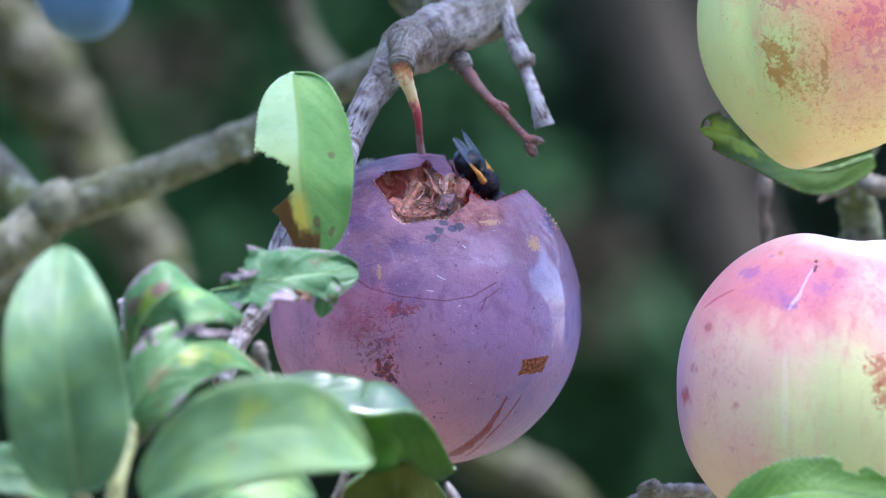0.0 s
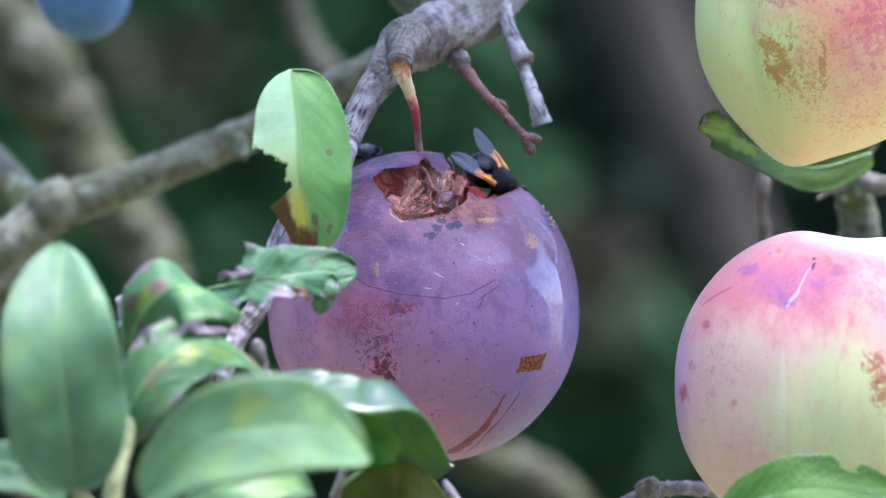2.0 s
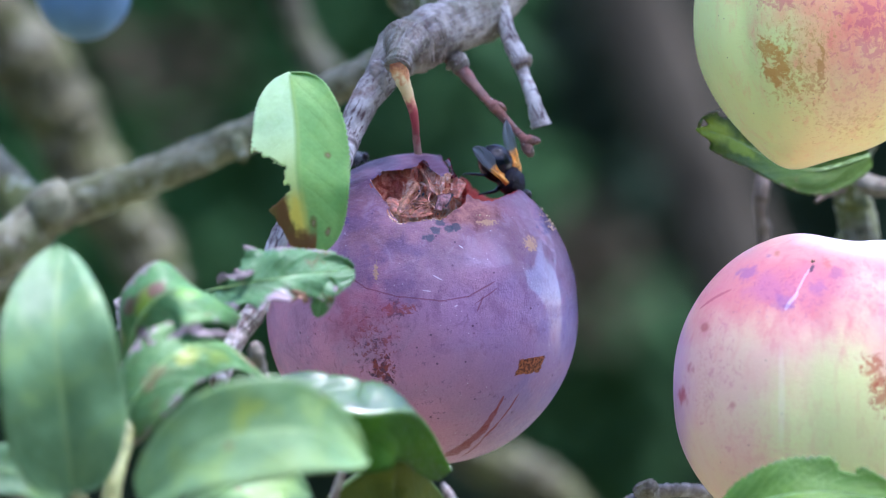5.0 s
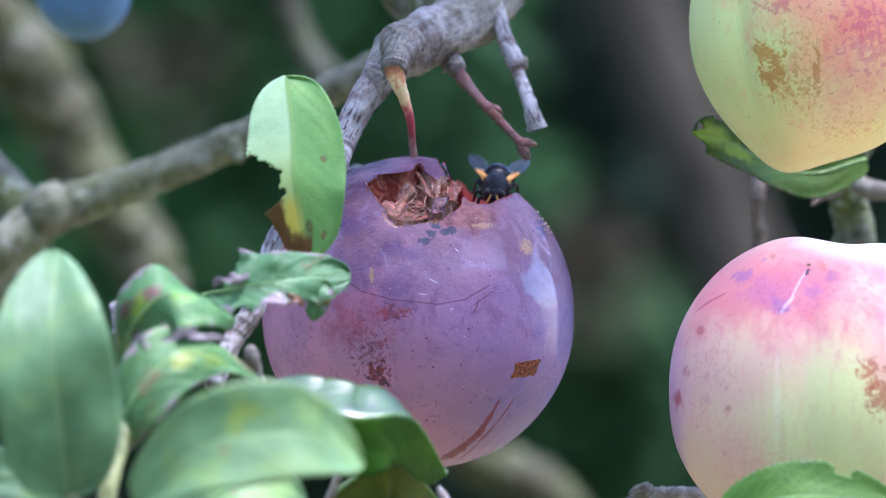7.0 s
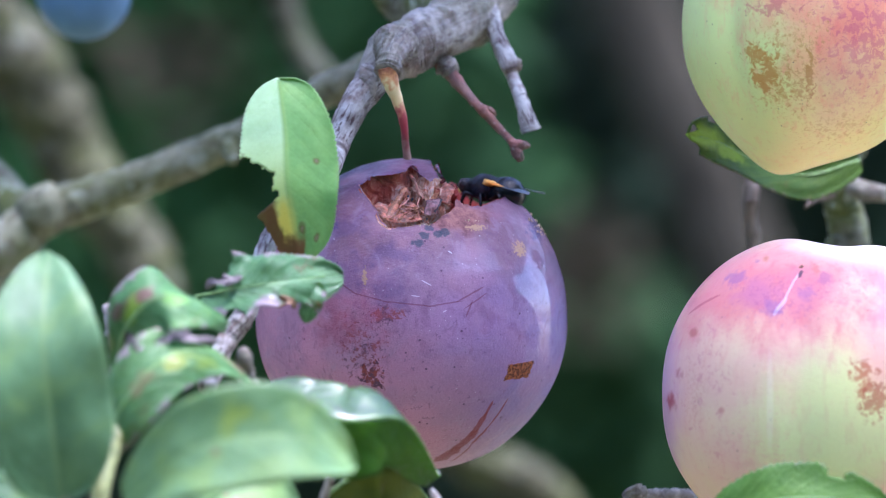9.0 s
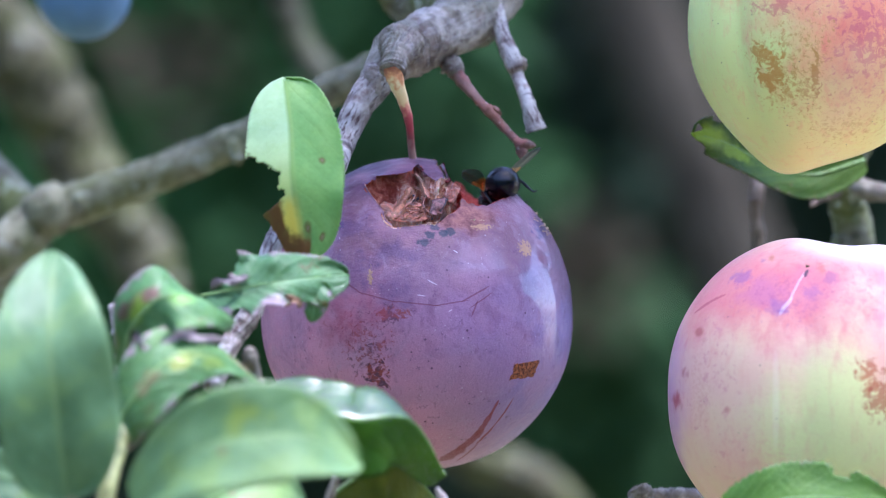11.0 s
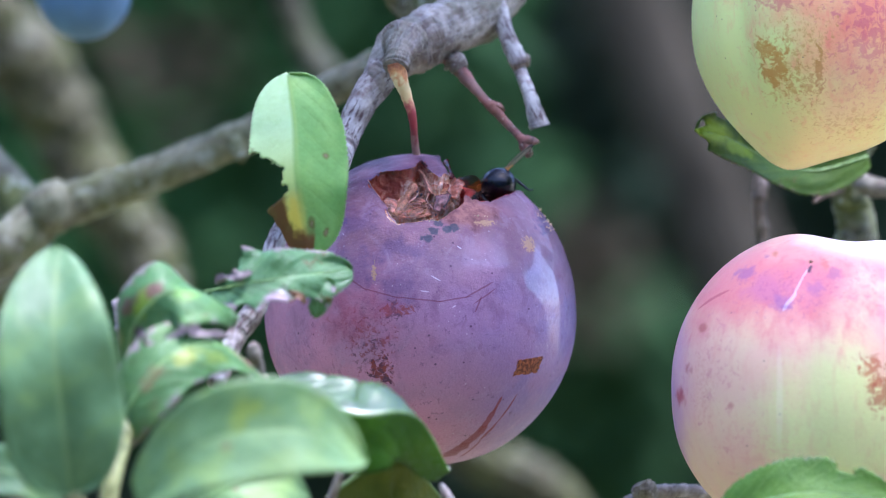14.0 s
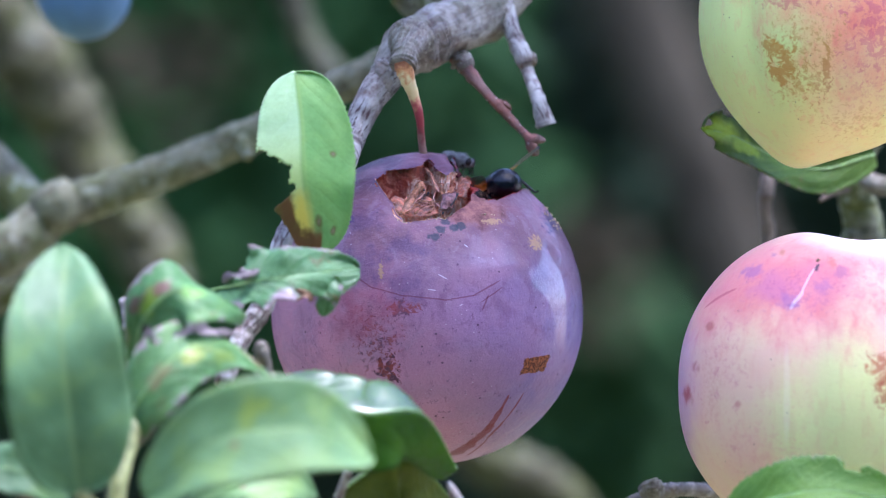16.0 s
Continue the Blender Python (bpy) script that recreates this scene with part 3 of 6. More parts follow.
def part(name, bm, material, parent, label="", smooth=True):
    """One mesh under a thing. Its points are millimetres from HUB, as the thing's own place is."""
    top = parent
    place = Vector((0, 0, 0))
    while top is not None:
        place = place + top.location
        top = top.parent
    off = place - HUB
    for v in bm.verts:
        v.co = v.co * MM - off
    me = bpy.data.meshes.new(name)
    bm.to_mesh(me)
    bm.free()
    for p in me.polygons:
        p.use_smooth = smooth
    for mt in (material if isinstance(material, (list, tuple)) else [material]):
        me.materials.append(mt)
    ob = new(name, me)
    ob.parent = parent
    if label:
        tagged(ob, label)
    return ob


def spline(points, n):
    """Points along a smooth curve through the given points (tuples of any length)."""
    p = [np.array(q, float) for q in points]
    p = [2 * p[0] - p[1]] + p + [2 * p[-1] - p[-2]]
    out = []
    segs = len(p) - 3
    for i in range(n + 1):
        f = min(i / n * segs, segs - 1e-6)
        k, u = int(f), f - int(f)
        a, b, c, d = p[k:k + 4]
        out.append(0.5 * (2 * b + (c - a) * u + (2 * a - 5 * b + 4 * c - d) * u * u + (3 * b - a - 3 * c + d) * u ** 3))
    return out


def tube(points, n=60, ring=20, rough=0.12, seed=0, bm=None, rings=0.0, caps=True):
    """A knotty round stem through (x, y, z, radius) in millimetres."""
    bm = bm or bmesh.new()
    pts = spline(points, n)
    up = Vector((0.3, 1, 0.2)).normalized()
    loops, run = [], 0.0
    uv = bm.loops.layers.uv.verify()
    where = {}
    for i, q in enumerate(pts):
        c, r = Vector(q[:3]), max(0.02, q[3])
        run += (Vector(pts[max(0, i - 1)][:3]) - c).length
        a = Vector(pts[max(0, i - 1)][:3])
        b = Vector(pts[min(n, i + 1)][:3])
        t = (b - a).normalized()
        s = t.cross(up).normalized()
        up = s.cross(t).normalized()
        loop = []
        for k in range(ring):
            w = 2 * math.pi * k / ring
            d = s * math.cos(w) + up * math.sin(w)
            p = c + d * r
            f = noise.fractal(p * (0.9 / max(r, 0.6)) + Vector((seed, 0, 0)), 1.0, 2.0, 3)
            g = noise.noise(p * 1.4 + Vector((0, seed, 0)))
            extra = 0.0
            if rings:
                extra = rings * max(0.0, math.sin(i * 0.9 + 2 * noise.noise(Vector((i * 0.3, seed, 0))))) ** 6
            v = bm.verts.new(c + d * r * (1 + rough * f + rough * 0.5 * g + extra))
            where[v] = (r * min(w, 2 * math.pi - w), run)
            loop.append(v)
        loops.append(loop)
    for a, b in zip(loops, loops[1:]):
        for k in range(ring):
            bm.faces.new((a[k], a[(k + 1) % ring], b[(k + 1) % ring], b[k]))
    if caps:
        bm.faces.new(loops[0][::-1])
        bm.faces.new(loops[-1])
    for f in bm.faces:
        for lp in f.loops:
            if lp.vert in where:
                lp[uv].uv = where[lp.vert]
    return bm


def ball(centre, radii, turn=(0, 0, 0), lumps=0.0, seg=24, rings=16, seed=0, bm=None):
    bm = bm or bmesh.new()
    made = bmesh.ops.create_uvsphere(bm, u_segments=seg, v_segments=rings, radius=1)["verts"]
    m = Matrix.Translation(centre) @ Euler([radians(a) for a in turn]).to_matrix().to_4x4() @ Matrix.Diagonal((*radii, 1))
    for v in made:
        if lumps:
            v.co *= 1 + lumps * noise.fractal(v.co * 2.5 + Vector((seed, 0, 0)), 1, 2, 3)
        v.co = m @ v.co
    return bm


def blade(points, side, half, fold=0.3, wave=0.25, serrate=0.12, teeth=34, bites=(), blunt=0.6, lead=0.85, seed=0, curl=0.0, n=64, m=22, ripple=0.07):
    """A leaf blade round a midrib; side is the way to its right half; bites are (along, across, r along, r across)."""
    bm = bmesh.new()
    uv = bm.loops.layers.uv.new("UVMap")
    pts = [Vector(p) for p in spline(points, n)]
    side = Vector(side).normalized()
    grid, coord = [], {}
    for i, c in enumerate(pts):
        s = i / n
        t = (pts[min(n, i + 1)] - pts[max(0, i - 1)]).normalized()
        w = (side - t * side.dot(t)).normalized()
        nor = w.cross(t).normalized()
        width = half * (math.sin(math.pi * min(1, max(0, s)) ** lead) ** blunt if 0 < s < 1 else 0.02) + 0.05
        saw = abs(((s * teeth) % 1.0) - 0.3)
        row = []
        for j in range(m + 1):
            a = j / m * 2 - 1
            k = abs(a)
            edge = 1 + (serrate * (0.5 - saw) * max(0, k - 0.8) * 5) + 0.05 * noise.noise(Vector((s * 5, a * 2, seed)))
            x = a * width * edge
            h = fold * k * width - curl * k * k * width
            h += wave * noise.noise(Vector((s * 3.2, a * 1.3, seed + 5.0))) * half * (0.25 + k)
            h += ripple * math.sin((s * 9 - k * 2.6) * 2 * math.pi) * k * (1 - k) * 2
            v = bm.verts.new(c + w * x * (1 - 0.25 * abs(fold) * k) + nor * h)
            coord[v] = (a, s)
            row.append(v)
        grid.append(row)
    for i in range(n):
        for j in range(m):
            s, a = (i + 0.5) / n, (j + 0.5) / m * 2 - 1
            jag = 0.35 * noise.fractal(Vector((s * 14, a * 4, seed)), 1, 2, 3)
            if any(((s - b[0]) / b[2]) ** 2 + ((a - b[1]) / b[3]) ** 2 + jag < 1 for b in bites):
                continue
            f = bm.faces.new((grid[i][j], grid[i][j + 1], grid[i + 1][j + 1], grid[i + 1][j]))
            for lp in f.loops:
                lp[uv].uv = coord[lp.vert]
    for v in [v for v in bm.verts if not v.link_faces]:
        bm.verts.remove(v)
    return bm


SWAYING = []


def leaf(name, label, points, side, half, material, stem=None, rib=0.22, gain=(1, 1), parent=None, rib_material=None, **shape):
    """A leaf with its blade, its raised midrib and, where given, its stalk."""
    e = thing(name, points[0], label, "leaf", "leaves of the plum tree")
    body = part("blade", blade(points, side, half, **shape), material, e)
    sol = body.modifiers.new("thickness", "SOLIDIFY")
    sol.thickness = 0.00022
    if rib:
        n = len(points)
        q = [(*p, rib * (1 - 0.8 * i / (n - 1))) for i, p in enumerate(spline(points, 12)[:12])]
        q = [(*p[:3], max(0.08, rib * (1 - i / 13))) for i, p in enumerate(spline(points, 12)[:12])]
        part("midrib", tube(q, 40, 8, 0.05), RIB, e, "raised midrib")
    if stem:
        part("petiole", tube(stem, 24, 10, 0.08), SHOOT, e, "yellow-green leaf stalk")
    SWAYING.append((e, gain))
    return e


# ---------------------------------------------------------------- the orchard behind
def setting():
    # the ground is out of view; its pale grass bounces light up at the fruit
    bm = bmesh.new()
    bmesh.ops.create_grid(bm, x_segments=60, y_segments=60, size=60)
    for v in bm.verts:
        v.co.z = 0.05 * noise.noise(v.co * 0.3)
    me = bpy.data.meshes.new("ground")
    bm.to_mesh(me)
    bm.free()
    me.materials.append(EARTH)
    tagged(new("ground", me), "unseen dry grass and earth below the plum tree, pale to bounce light up", "ground", kind="structure")

    rng = random.Random(7)

    def foliage(name, label, count, spot, spread, size, tones):
        verts, faces = [], []
        for _ in range(count):
            c = Vector((spot[0] + spread[0] * (rng.uniform(-1, 1) + rng.uniform(-1, 1)), spot[1] + rng.uniform(-spread[1], spread[1]), spot[2] + spread[2] * (rng.uniform(-1.2, 1.2) + rng.uniform(-1.2, 1.2))))
            q = Euler((rng.uniform(0, 6.3), rng.uniform(0, 6.3), rng.uniform(0, 6.3))).to_matrix()
            s = size * rng.uniform(0.6, 1.3)
            k = len(verts)
            for p in ((0, -1, 0), (0.38, -0.3, 0.08), (0.33, 0.4, 0.08), (0, 1, 0), (-0.33, 0.4, 0.08), (-0.38, -0.3, 0.08)):
                verts.append(c + q @ Vector(p) * s)
            faces += [(k, k + 1, k + 2, k + 3), (k, k + 3, k + 4, k + 5)]
        me = bpy.data.meshes.new(name)
        me.from_pydata(verts, [], faces)
        me.materials.append(hedge_material(name + "_leaf", *tones))
        tagged(new(name, me), label, "foliage", kind="stuff")

    # near-black greens: the hedge's shade is put into its leaf colour
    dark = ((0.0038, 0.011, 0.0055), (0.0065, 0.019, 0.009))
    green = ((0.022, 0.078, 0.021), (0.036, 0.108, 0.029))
    # a darker copy of the green, with shade put into the leaf colour
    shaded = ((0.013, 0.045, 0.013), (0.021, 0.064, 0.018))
    brown = ((0.034, 0.026, 0.016), (0.045, 0.033, 0.02))
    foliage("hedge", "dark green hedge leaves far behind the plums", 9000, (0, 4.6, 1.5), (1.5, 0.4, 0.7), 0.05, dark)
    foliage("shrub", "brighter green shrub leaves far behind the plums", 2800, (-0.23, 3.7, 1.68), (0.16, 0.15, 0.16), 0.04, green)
    foliage("shrub", "green shrub leaves far behind, coloured darker for shade", 760, (-0.05, 3.6, 1.54), (0.09, 0.10, 0.09), 0.04, shaded)
    # another darkened green: deep shade by leaf colour alone
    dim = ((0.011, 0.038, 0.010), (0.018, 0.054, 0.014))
    foliage("shrub", "dim green shrub leaves far behind, coloured for deep shade", 620, (0.148, 3.65, 1.345), (0.045, 0.15, 0.055), 0.04, dim)
    # leaf clumps added to stand in for two blurred brown blobs
    foliage("brown_blob_leaves", "brown leaves standing in for a blurred brown blob far behind", 22, (-0.25, 3.4, 1.66), (0.035, 0.05, 0.035), 0.03, brown)
    foliage("brown_blob_leaves", "brown leaves standing in for a blurred brown blob far behind", 46, (0.148, 3.4, 1.475), (0.03, 0.05, 0.03), 0.03, brown)
    # a bank behind everything, its deep shade put into a near-black green
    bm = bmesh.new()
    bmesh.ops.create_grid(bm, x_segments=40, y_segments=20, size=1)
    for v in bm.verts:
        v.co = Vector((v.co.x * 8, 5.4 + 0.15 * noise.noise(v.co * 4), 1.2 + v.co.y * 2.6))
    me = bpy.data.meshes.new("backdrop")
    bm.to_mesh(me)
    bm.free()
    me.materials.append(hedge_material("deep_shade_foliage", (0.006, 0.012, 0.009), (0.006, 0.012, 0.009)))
    tagged(new("backdrop", me), "greenery at the end of the orchard, coloured near-black for deep shade", "backdrop", kind="structure")

    # unseen tall hedge added all round to shape reflections, open to a bright meadow
    bm = bmesh.new()
    last = None
    for k in range(0, 121):
        a = radians(k * 3)
        if 92 < k * 3 < 127 or 150 < k * 3 < 212:
            last = None
            continue
        out = Vector((math.sin(a), -math.cos(a), 0))
        col = [bm.verts.new(out * (5.4 + 0.3 * noise.noise(Vector((k * 0.7, h * 1.3, 3)))) + Vector((0, 0, h * (0.85 if k * 3 < 92 or k * 3 > 268 else 0.62) + (0.55 * noise.noise(Vector((k * 0.9, 8, h))) if h else 0)))) for h in range(6)]
        if last:
            for h in range(5):
                bm.faces.new((last[h], col[h], col[h + 1], last[h + 1]))
        last = col
    me = bpy.data.meshes.new("backdrop")
    bm.to_mesh(me)
    bm.free()
    me.materials.append(hedge_material("unseen_hedge", (0.075, 0.115, 0.055), (0.075, 0.115, 0.055)))
    tagged(new("backdrop", me), "unseen tall green hedge added to shape reflections and fill light", "hedge", kind="structure")

    # the far trunk's shade is put into its dark bark colour
    t = thing("tree_trunk", (300, 2100, 0), "slanting grey-brown trunk far behind, coloured darker for shade", "tree")
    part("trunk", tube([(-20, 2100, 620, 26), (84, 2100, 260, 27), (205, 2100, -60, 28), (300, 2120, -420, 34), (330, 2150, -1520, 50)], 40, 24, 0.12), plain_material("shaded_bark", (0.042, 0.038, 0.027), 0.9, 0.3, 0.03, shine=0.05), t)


setting()


# ---------------------------------------------------------------- branches
def crown():
    """Unseen leaves added above to shade the fruit, with gaps for sun and sky."""
    rng = random.Random(21)
    gaps = ((Vector((57.5, -4, 2.4)), 8.0, SUNWARD), (Vector((-22.3, -36, 18.9)), 6.0, SUNWARD), (Vector((-11, -62, -18)), 30.0, Vector((0.0, 0.58, 0.81))))
    bm = bmesh.new()
    made = 0
    while made < 1175:
        c = Vector((rng.uniform(-420, 420), rng.uniform(-260, 620), rng.uniform(135, 480)))
        made += 1
        if any(((c - g) - w * (c - g).dot(w)).length < r + 15 + (0.0 if w is SUNWARD else 0.32 * (c - g).dot(w)) for g, r, w in gaps):
            continue
        if made > 980:
            # a thick spray added to keep the sun off the damaged plum
            c = SUNWARD * rng.uniform(150, 290) + Vector((rng.gauss(-4, 17), rng.gauss(-4, 17), 8))
            if made > 1100:
                # and one added over the pale plum, which leaves its crest in the sun
                c = SUNWARD * rng.uniform(150, 290) + Vector((rng.gauss(54, 13), rng.gauss(-32, 11), 2))
        q = Euler((rng.uniform(-0.8, 0.8), rng.uniform(-0.8, 0.8), rng.uniform(0, 6.3))).to_matrix()
        size = rng.uniform(12, 19)
        p = [bm.verts.new(c + q @ Vector(w) * size) for w in ((0, -1, 0), (0.42, -0.3, 0.1), (0.36, 0.4, 0.1), (0, 1, -0.1), (-0.36, 0.4, 0.1), (-0.42, -0.3, 0.1))]
        bm.faces.new(p[0:4])
        bm.faces.new((p[0], p[3], p[4], p[5]))
    return bm


def farther(points, k):
    """The same line of a stem k times as far from the eye and as large."""
    return [(x * k, (600 + y) * k - 600, z * k, r * k) for x, y, z, r in points]


def branches():
    b = thing("plum_branch", (1.3, 10, 34.2), "grey knobbly plum spur with scaly bark and side twigs", "branch")
    part("stem", tube([(10, 18, 41.3, 4.6), (6.4, 12, 35.6, 4.4), (1.3, 4, 31.6, 3.9), (-4.5, 0, 28.7, 4), (-7.8, -2, 24.8, 2.5), (-9.4, -3, 22.4, 2.2)], 110, 28, 0.14, 3, rings=0.04), BARK, b)
    part("lower_stem", tube([(-6.4, -1, 27.0, 2.6), (-8.6, -2.5, 23.6, 2.3), (-10.8, -4, 20.3, 2.05), (-12.8, -6, 15.5, 1.75), (-14.4, -14, 11, 1.7), (-18.3, -26, 5.8, 1.4), (-21.4, -34, 1.6, 1.3), (-24, -40, -7.4, 1.5), (-26.7, -42, -11.8, 1.4), (-28.9, -48, -17.6, 1.2)], 150, 24, 0.10, 13, rings=0.03), BARK_SILVER, b, "silvery lower stem with flaking brown bark")
    part("knob", tube([(-4.7, -3, 29.6, 3.0), (-5.4, -7, 27.4, 2.0), (-5.8, -8.6, 25.4, 1.6)], 36, 22, 0.10, 9, rings=0.14), BARK, b, "ringed bark knob above the fruit stalk")
    part("upper_stem", tube([(-4.2, 36, 42.5, 6.2), (0.5, 30, 37.9, 6.6), (6.3, 18, 34.7, 4.6), (8.3, 14, 34.1, 2)], 60, 26, 0.16, 5), BARK_MOSS, b, "thicker stem with green moss")
    part("side_twig", tube([(8.2, 10, 35.5, 1.8), (9.6, 8, 31.3, 1.2), (11.3, 6, 27.3, 1.35), (11.8, 6, 25.5, 0.95), (13, 4, 22.2, 1.0), (13.9, 3, 19.2, 1.25), (14.5, 3, 17.4, 1.5)], 60, 18, 0.12, 12, rings=0.03), BARK_SILVER, b, "pale grey broken side twig")
    red = part("red_twig", tube([(0.6, 4, 29.0, 1.5), (2.2, 3, 26.9, 1.25), (3.4, 2, 25.1, 0.95), (6.4, 0, 21.4, 0.62), (8, 0, 19.9, 0.78), (9.7, 0, 17.9, 0.58), (11.8, -1, 15.7, 0.52), (12.6, -1, 14.5, 0.5)], 70, 16, 0.18, 20, rings=0.18), BARK_RED, b, "reddish fruiting twig with old scars")
    part("twig_fork", tube([(11.5, -1, 16.0, 0.5), (12.3, -1, 15.4, 0.85), (13.3, -1, 15.3, 0.62), (14, -1, 15.25, 0.38), (14.3, -1, 15.3, 0.16)], 18, 12, 0.28, 4), BARK_RED, red)
    part("twig_fork", tube([(12.0, -1, 15.6, 0.7), (12.3, -1, 14.4, 0.78), (12.7, -1, 13.6, 0.66), (12.8, -1, 13.0, 0.42)], 16, 12, 0.28, 6), BARK_RED, red)
    part("fruit_scar", ball((13.0, -1.35, 13.75), (0.34, 0.3, 0.62), (0, 12, 0), 0.2), BARK_BROWN, red, "dark sunken scar of a fallen fruit")
    part("bud", ball((12.4, 6, 26.9), (0.8, 0.8, 1.1), (0, 20, 0), 0.2), BARK, b)
    part("bud", ball((8.7, 0, 20.2), (0.85, 0.5, 0.42), (0, 35, 0), 0.5), BARK_RED, b)
    part("bud_scale", tube([(1.6, 3, 27.9, 0.9), (2.6, 2.4, 26.6, 1.5), (3.4, 2, 25.6, 1.2)], 20, 16, 0.3, 25, rings=0.25), BARK, b, "scaly grey-brown collar at the foot of the red twig")
    SWAYING.append((b, (0.955, 0.9)))

    h = thing("branch", (-42.6, 60, 13.3), "long bare grey-brown branch crossing behind the leaves", "branch")
    part("stem", tube([(-2.1, 50, 33, 2), (-8.2, 52, 29.2, 2.3), (-15.2, 55, 25.4, 2.6), (-22.3, 58, 21.6, 2.5), (-30.3, 60, 17.5, 2.7), (-42.7, 62, 12.4, 2.9), (-53.5, 64, 8.5, 3.2), (-60.6, 64, 6.1, 3.9), (-63.2, 64, 4.1, 3.6), (-70.1, 62, -0.8, 4), (-96.8, 70, -10.6, 5), (-179.9, 116, -19, 9)], 150, 22, 0.14, 31, rings=0.05), BARK_GREY, h)
    part("spur", tube([(-31.1, 58, 16.8, 1.4), (-30.8, 56, 15.3, 1.3), (-30.3, 54, 14, 0.7)], 20, 14, 0.25, 8), BARK_GREY, h, "short bud spur")
    part("knot", ball((-60.6, 62, 6.4), (3.6, 3.6, 4.2), (0, 30, 0), 0.2, seed=3), BARK_GREY, h, "swollen node")
    SWAYING.append((h, (0.90, 0.72)))

    tr = thing("plum_tree", (-205, 120, -1500), "old plum tree trunk beside the fruit, rough grey bark", "tree")
    part("trunk", tube([(-215, 120, -1520, 62), (-205, 120, -1300, 52), (-200, 120, -600, 46), (-196, 118, 0, 42), (-190, 116, 260, 36), (-150, 100, 620, 26)], 90, 24, 0.14, 77), BARK_MOSS, tr)
    part("limb", tube([(-185, 116, 200, 17), (-120, 110, 165, 13), (-40, 70, 130, 10), (12, 30, 66, 7.5), (6, 26, 40, 6.4)], 60, 20, 0.14, 78), BARK_MOSS, tr, "limb reaching over to the fruiting spur")
    part("limb", tube([(-150, 100, 620, 20), (-60, 60, 480, 14), (60, 50, 300, 10), (90, 60, 120, 5), (82, 50, 40, 3)], 60, 20, 0.14, 79), BARK_MOSS, tr, "limb reaching over to the pale plums")
    part("crown", crown(), LEAF_CROWN, tr, "unseen dense leafy crown added to shade the fruit", smooth=False)
    f = thing("bough", (-65.4, 150, 21.1), "thick mottled grey bough behind, out of focus", "branch")
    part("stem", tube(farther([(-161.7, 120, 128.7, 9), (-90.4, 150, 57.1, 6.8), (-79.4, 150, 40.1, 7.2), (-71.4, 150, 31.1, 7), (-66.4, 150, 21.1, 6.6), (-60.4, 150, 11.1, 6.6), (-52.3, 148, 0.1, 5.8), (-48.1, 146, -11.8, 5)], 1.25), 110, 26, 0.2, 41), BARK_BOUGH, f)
    SWAYING.append((f, (0.88, 0.55)))

    w = thing("branch", (-69.3, 80, 9.2), "pale lichen-spotted branch stub behind the leaves", "branch")
    part("stem", tube([(-76.5, 80, 16.4, 3.6), (-70.6, 80, 11, 3.6), (-66.4, 78, 6, 3.4), (-65.3, 76, 0.1, 3), (-79.7, 76, -10.7, 3.4), (-159.4, 110, -24.5, 7)], 60, 20, 0.2, 47), BARK_MOSS, w)
    SWAYING.append((w, (0.87, 0.66)))

    v = thing("twig", (-23.7, 130, 37.1), "blurred pale twig rising behind the leaf", "branch")
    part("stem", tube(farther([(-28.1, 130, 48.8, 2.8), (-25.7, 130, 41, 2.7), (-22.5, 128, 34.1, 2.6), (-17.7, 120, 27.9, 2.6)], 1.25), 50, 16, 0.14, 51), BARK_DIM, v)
    SWAYING.append((v, (0.82, 0.6)))

    g = thing("plum_branch", (62, 40, 7.8), "upright mossy grey stem behind the pale plums", "branch")
    part("stem", tube([(56.5, 46, -10.2, 3.4), (63, 40, 0.9, 3), (62.6, 40, 6.1, 2.9), (62, 40, 12, 2.8), (63.7, 40, 18.9, 2.6), (66.6, 44, 32.7, 2.4)], 70, 20, 0.18, 61, rings=0.06), BARK_MOSS, g)
    part("side_twig", tube([(63.5, 38, 10.3, 1.4), (64.9, 34, 9.4, 1.5), (67.9, 32, 8.9, 1.3)], 20, 12, 0.2, 63), BARK, g)
    part("thorn", tube([(60.3, 36, 9, 0.8), (57.8, 32, 8.3, 0.6), (55.8, 30, 7, 0.25)], 16, 10, 0.1, 64), BARK_BROWN, g, "dark short spine")
    SWAYING.append((g, (0.93, 0.95)))
    k = thing("twig", (49.1, 45, 7), "thin upright brown twig behind the pale plums", "branch")
    part("stem", tube([(49.6, 48, 16.5, 0.9), (49.3, 46, 11.3, 1), (49, 45, 8.7, 1.15), (48.8, 45, 5.9, 0.95), (49.4, 45, 1.8, 1.1), (49.7, 45, -6.8, 1.1)], 50, 14, 0.18, 71, rings=0.15), BARK_BROWN, k)
    SWAYING.append((k, (0.97, 0.95)))
    p = thing("twig", (31.7, 0, -34.5), "short knobbly twig beside the pale plum", "branch")
    part("stem", tube([(24.5, 0, -37.1, 1.1), (27.7, 0, -35.8, 1.2), (30.5, 0, -34.5, 1.15), (34.2, 2, -34.3, 1), (38.6, 6, -34.8, 1), (44.6, 12, -35.8, 1)], 60, 16, 0.18, 81, rings=0.1), BARK, p)
    part("knot", tube([(29.3, -2, -35, 1.6), (29.1, -3, -33.5, 1.7), (28.8, -3, -32.6, 1)], 20, 16, 0.22, 83, rings=0.15), BARK, p)
    SWAYING.append((p, (1, 1)))
    q = thing("branch", (17.6, 150, -37.9), "blurred pale branch low behind the damaged plum", "branch")
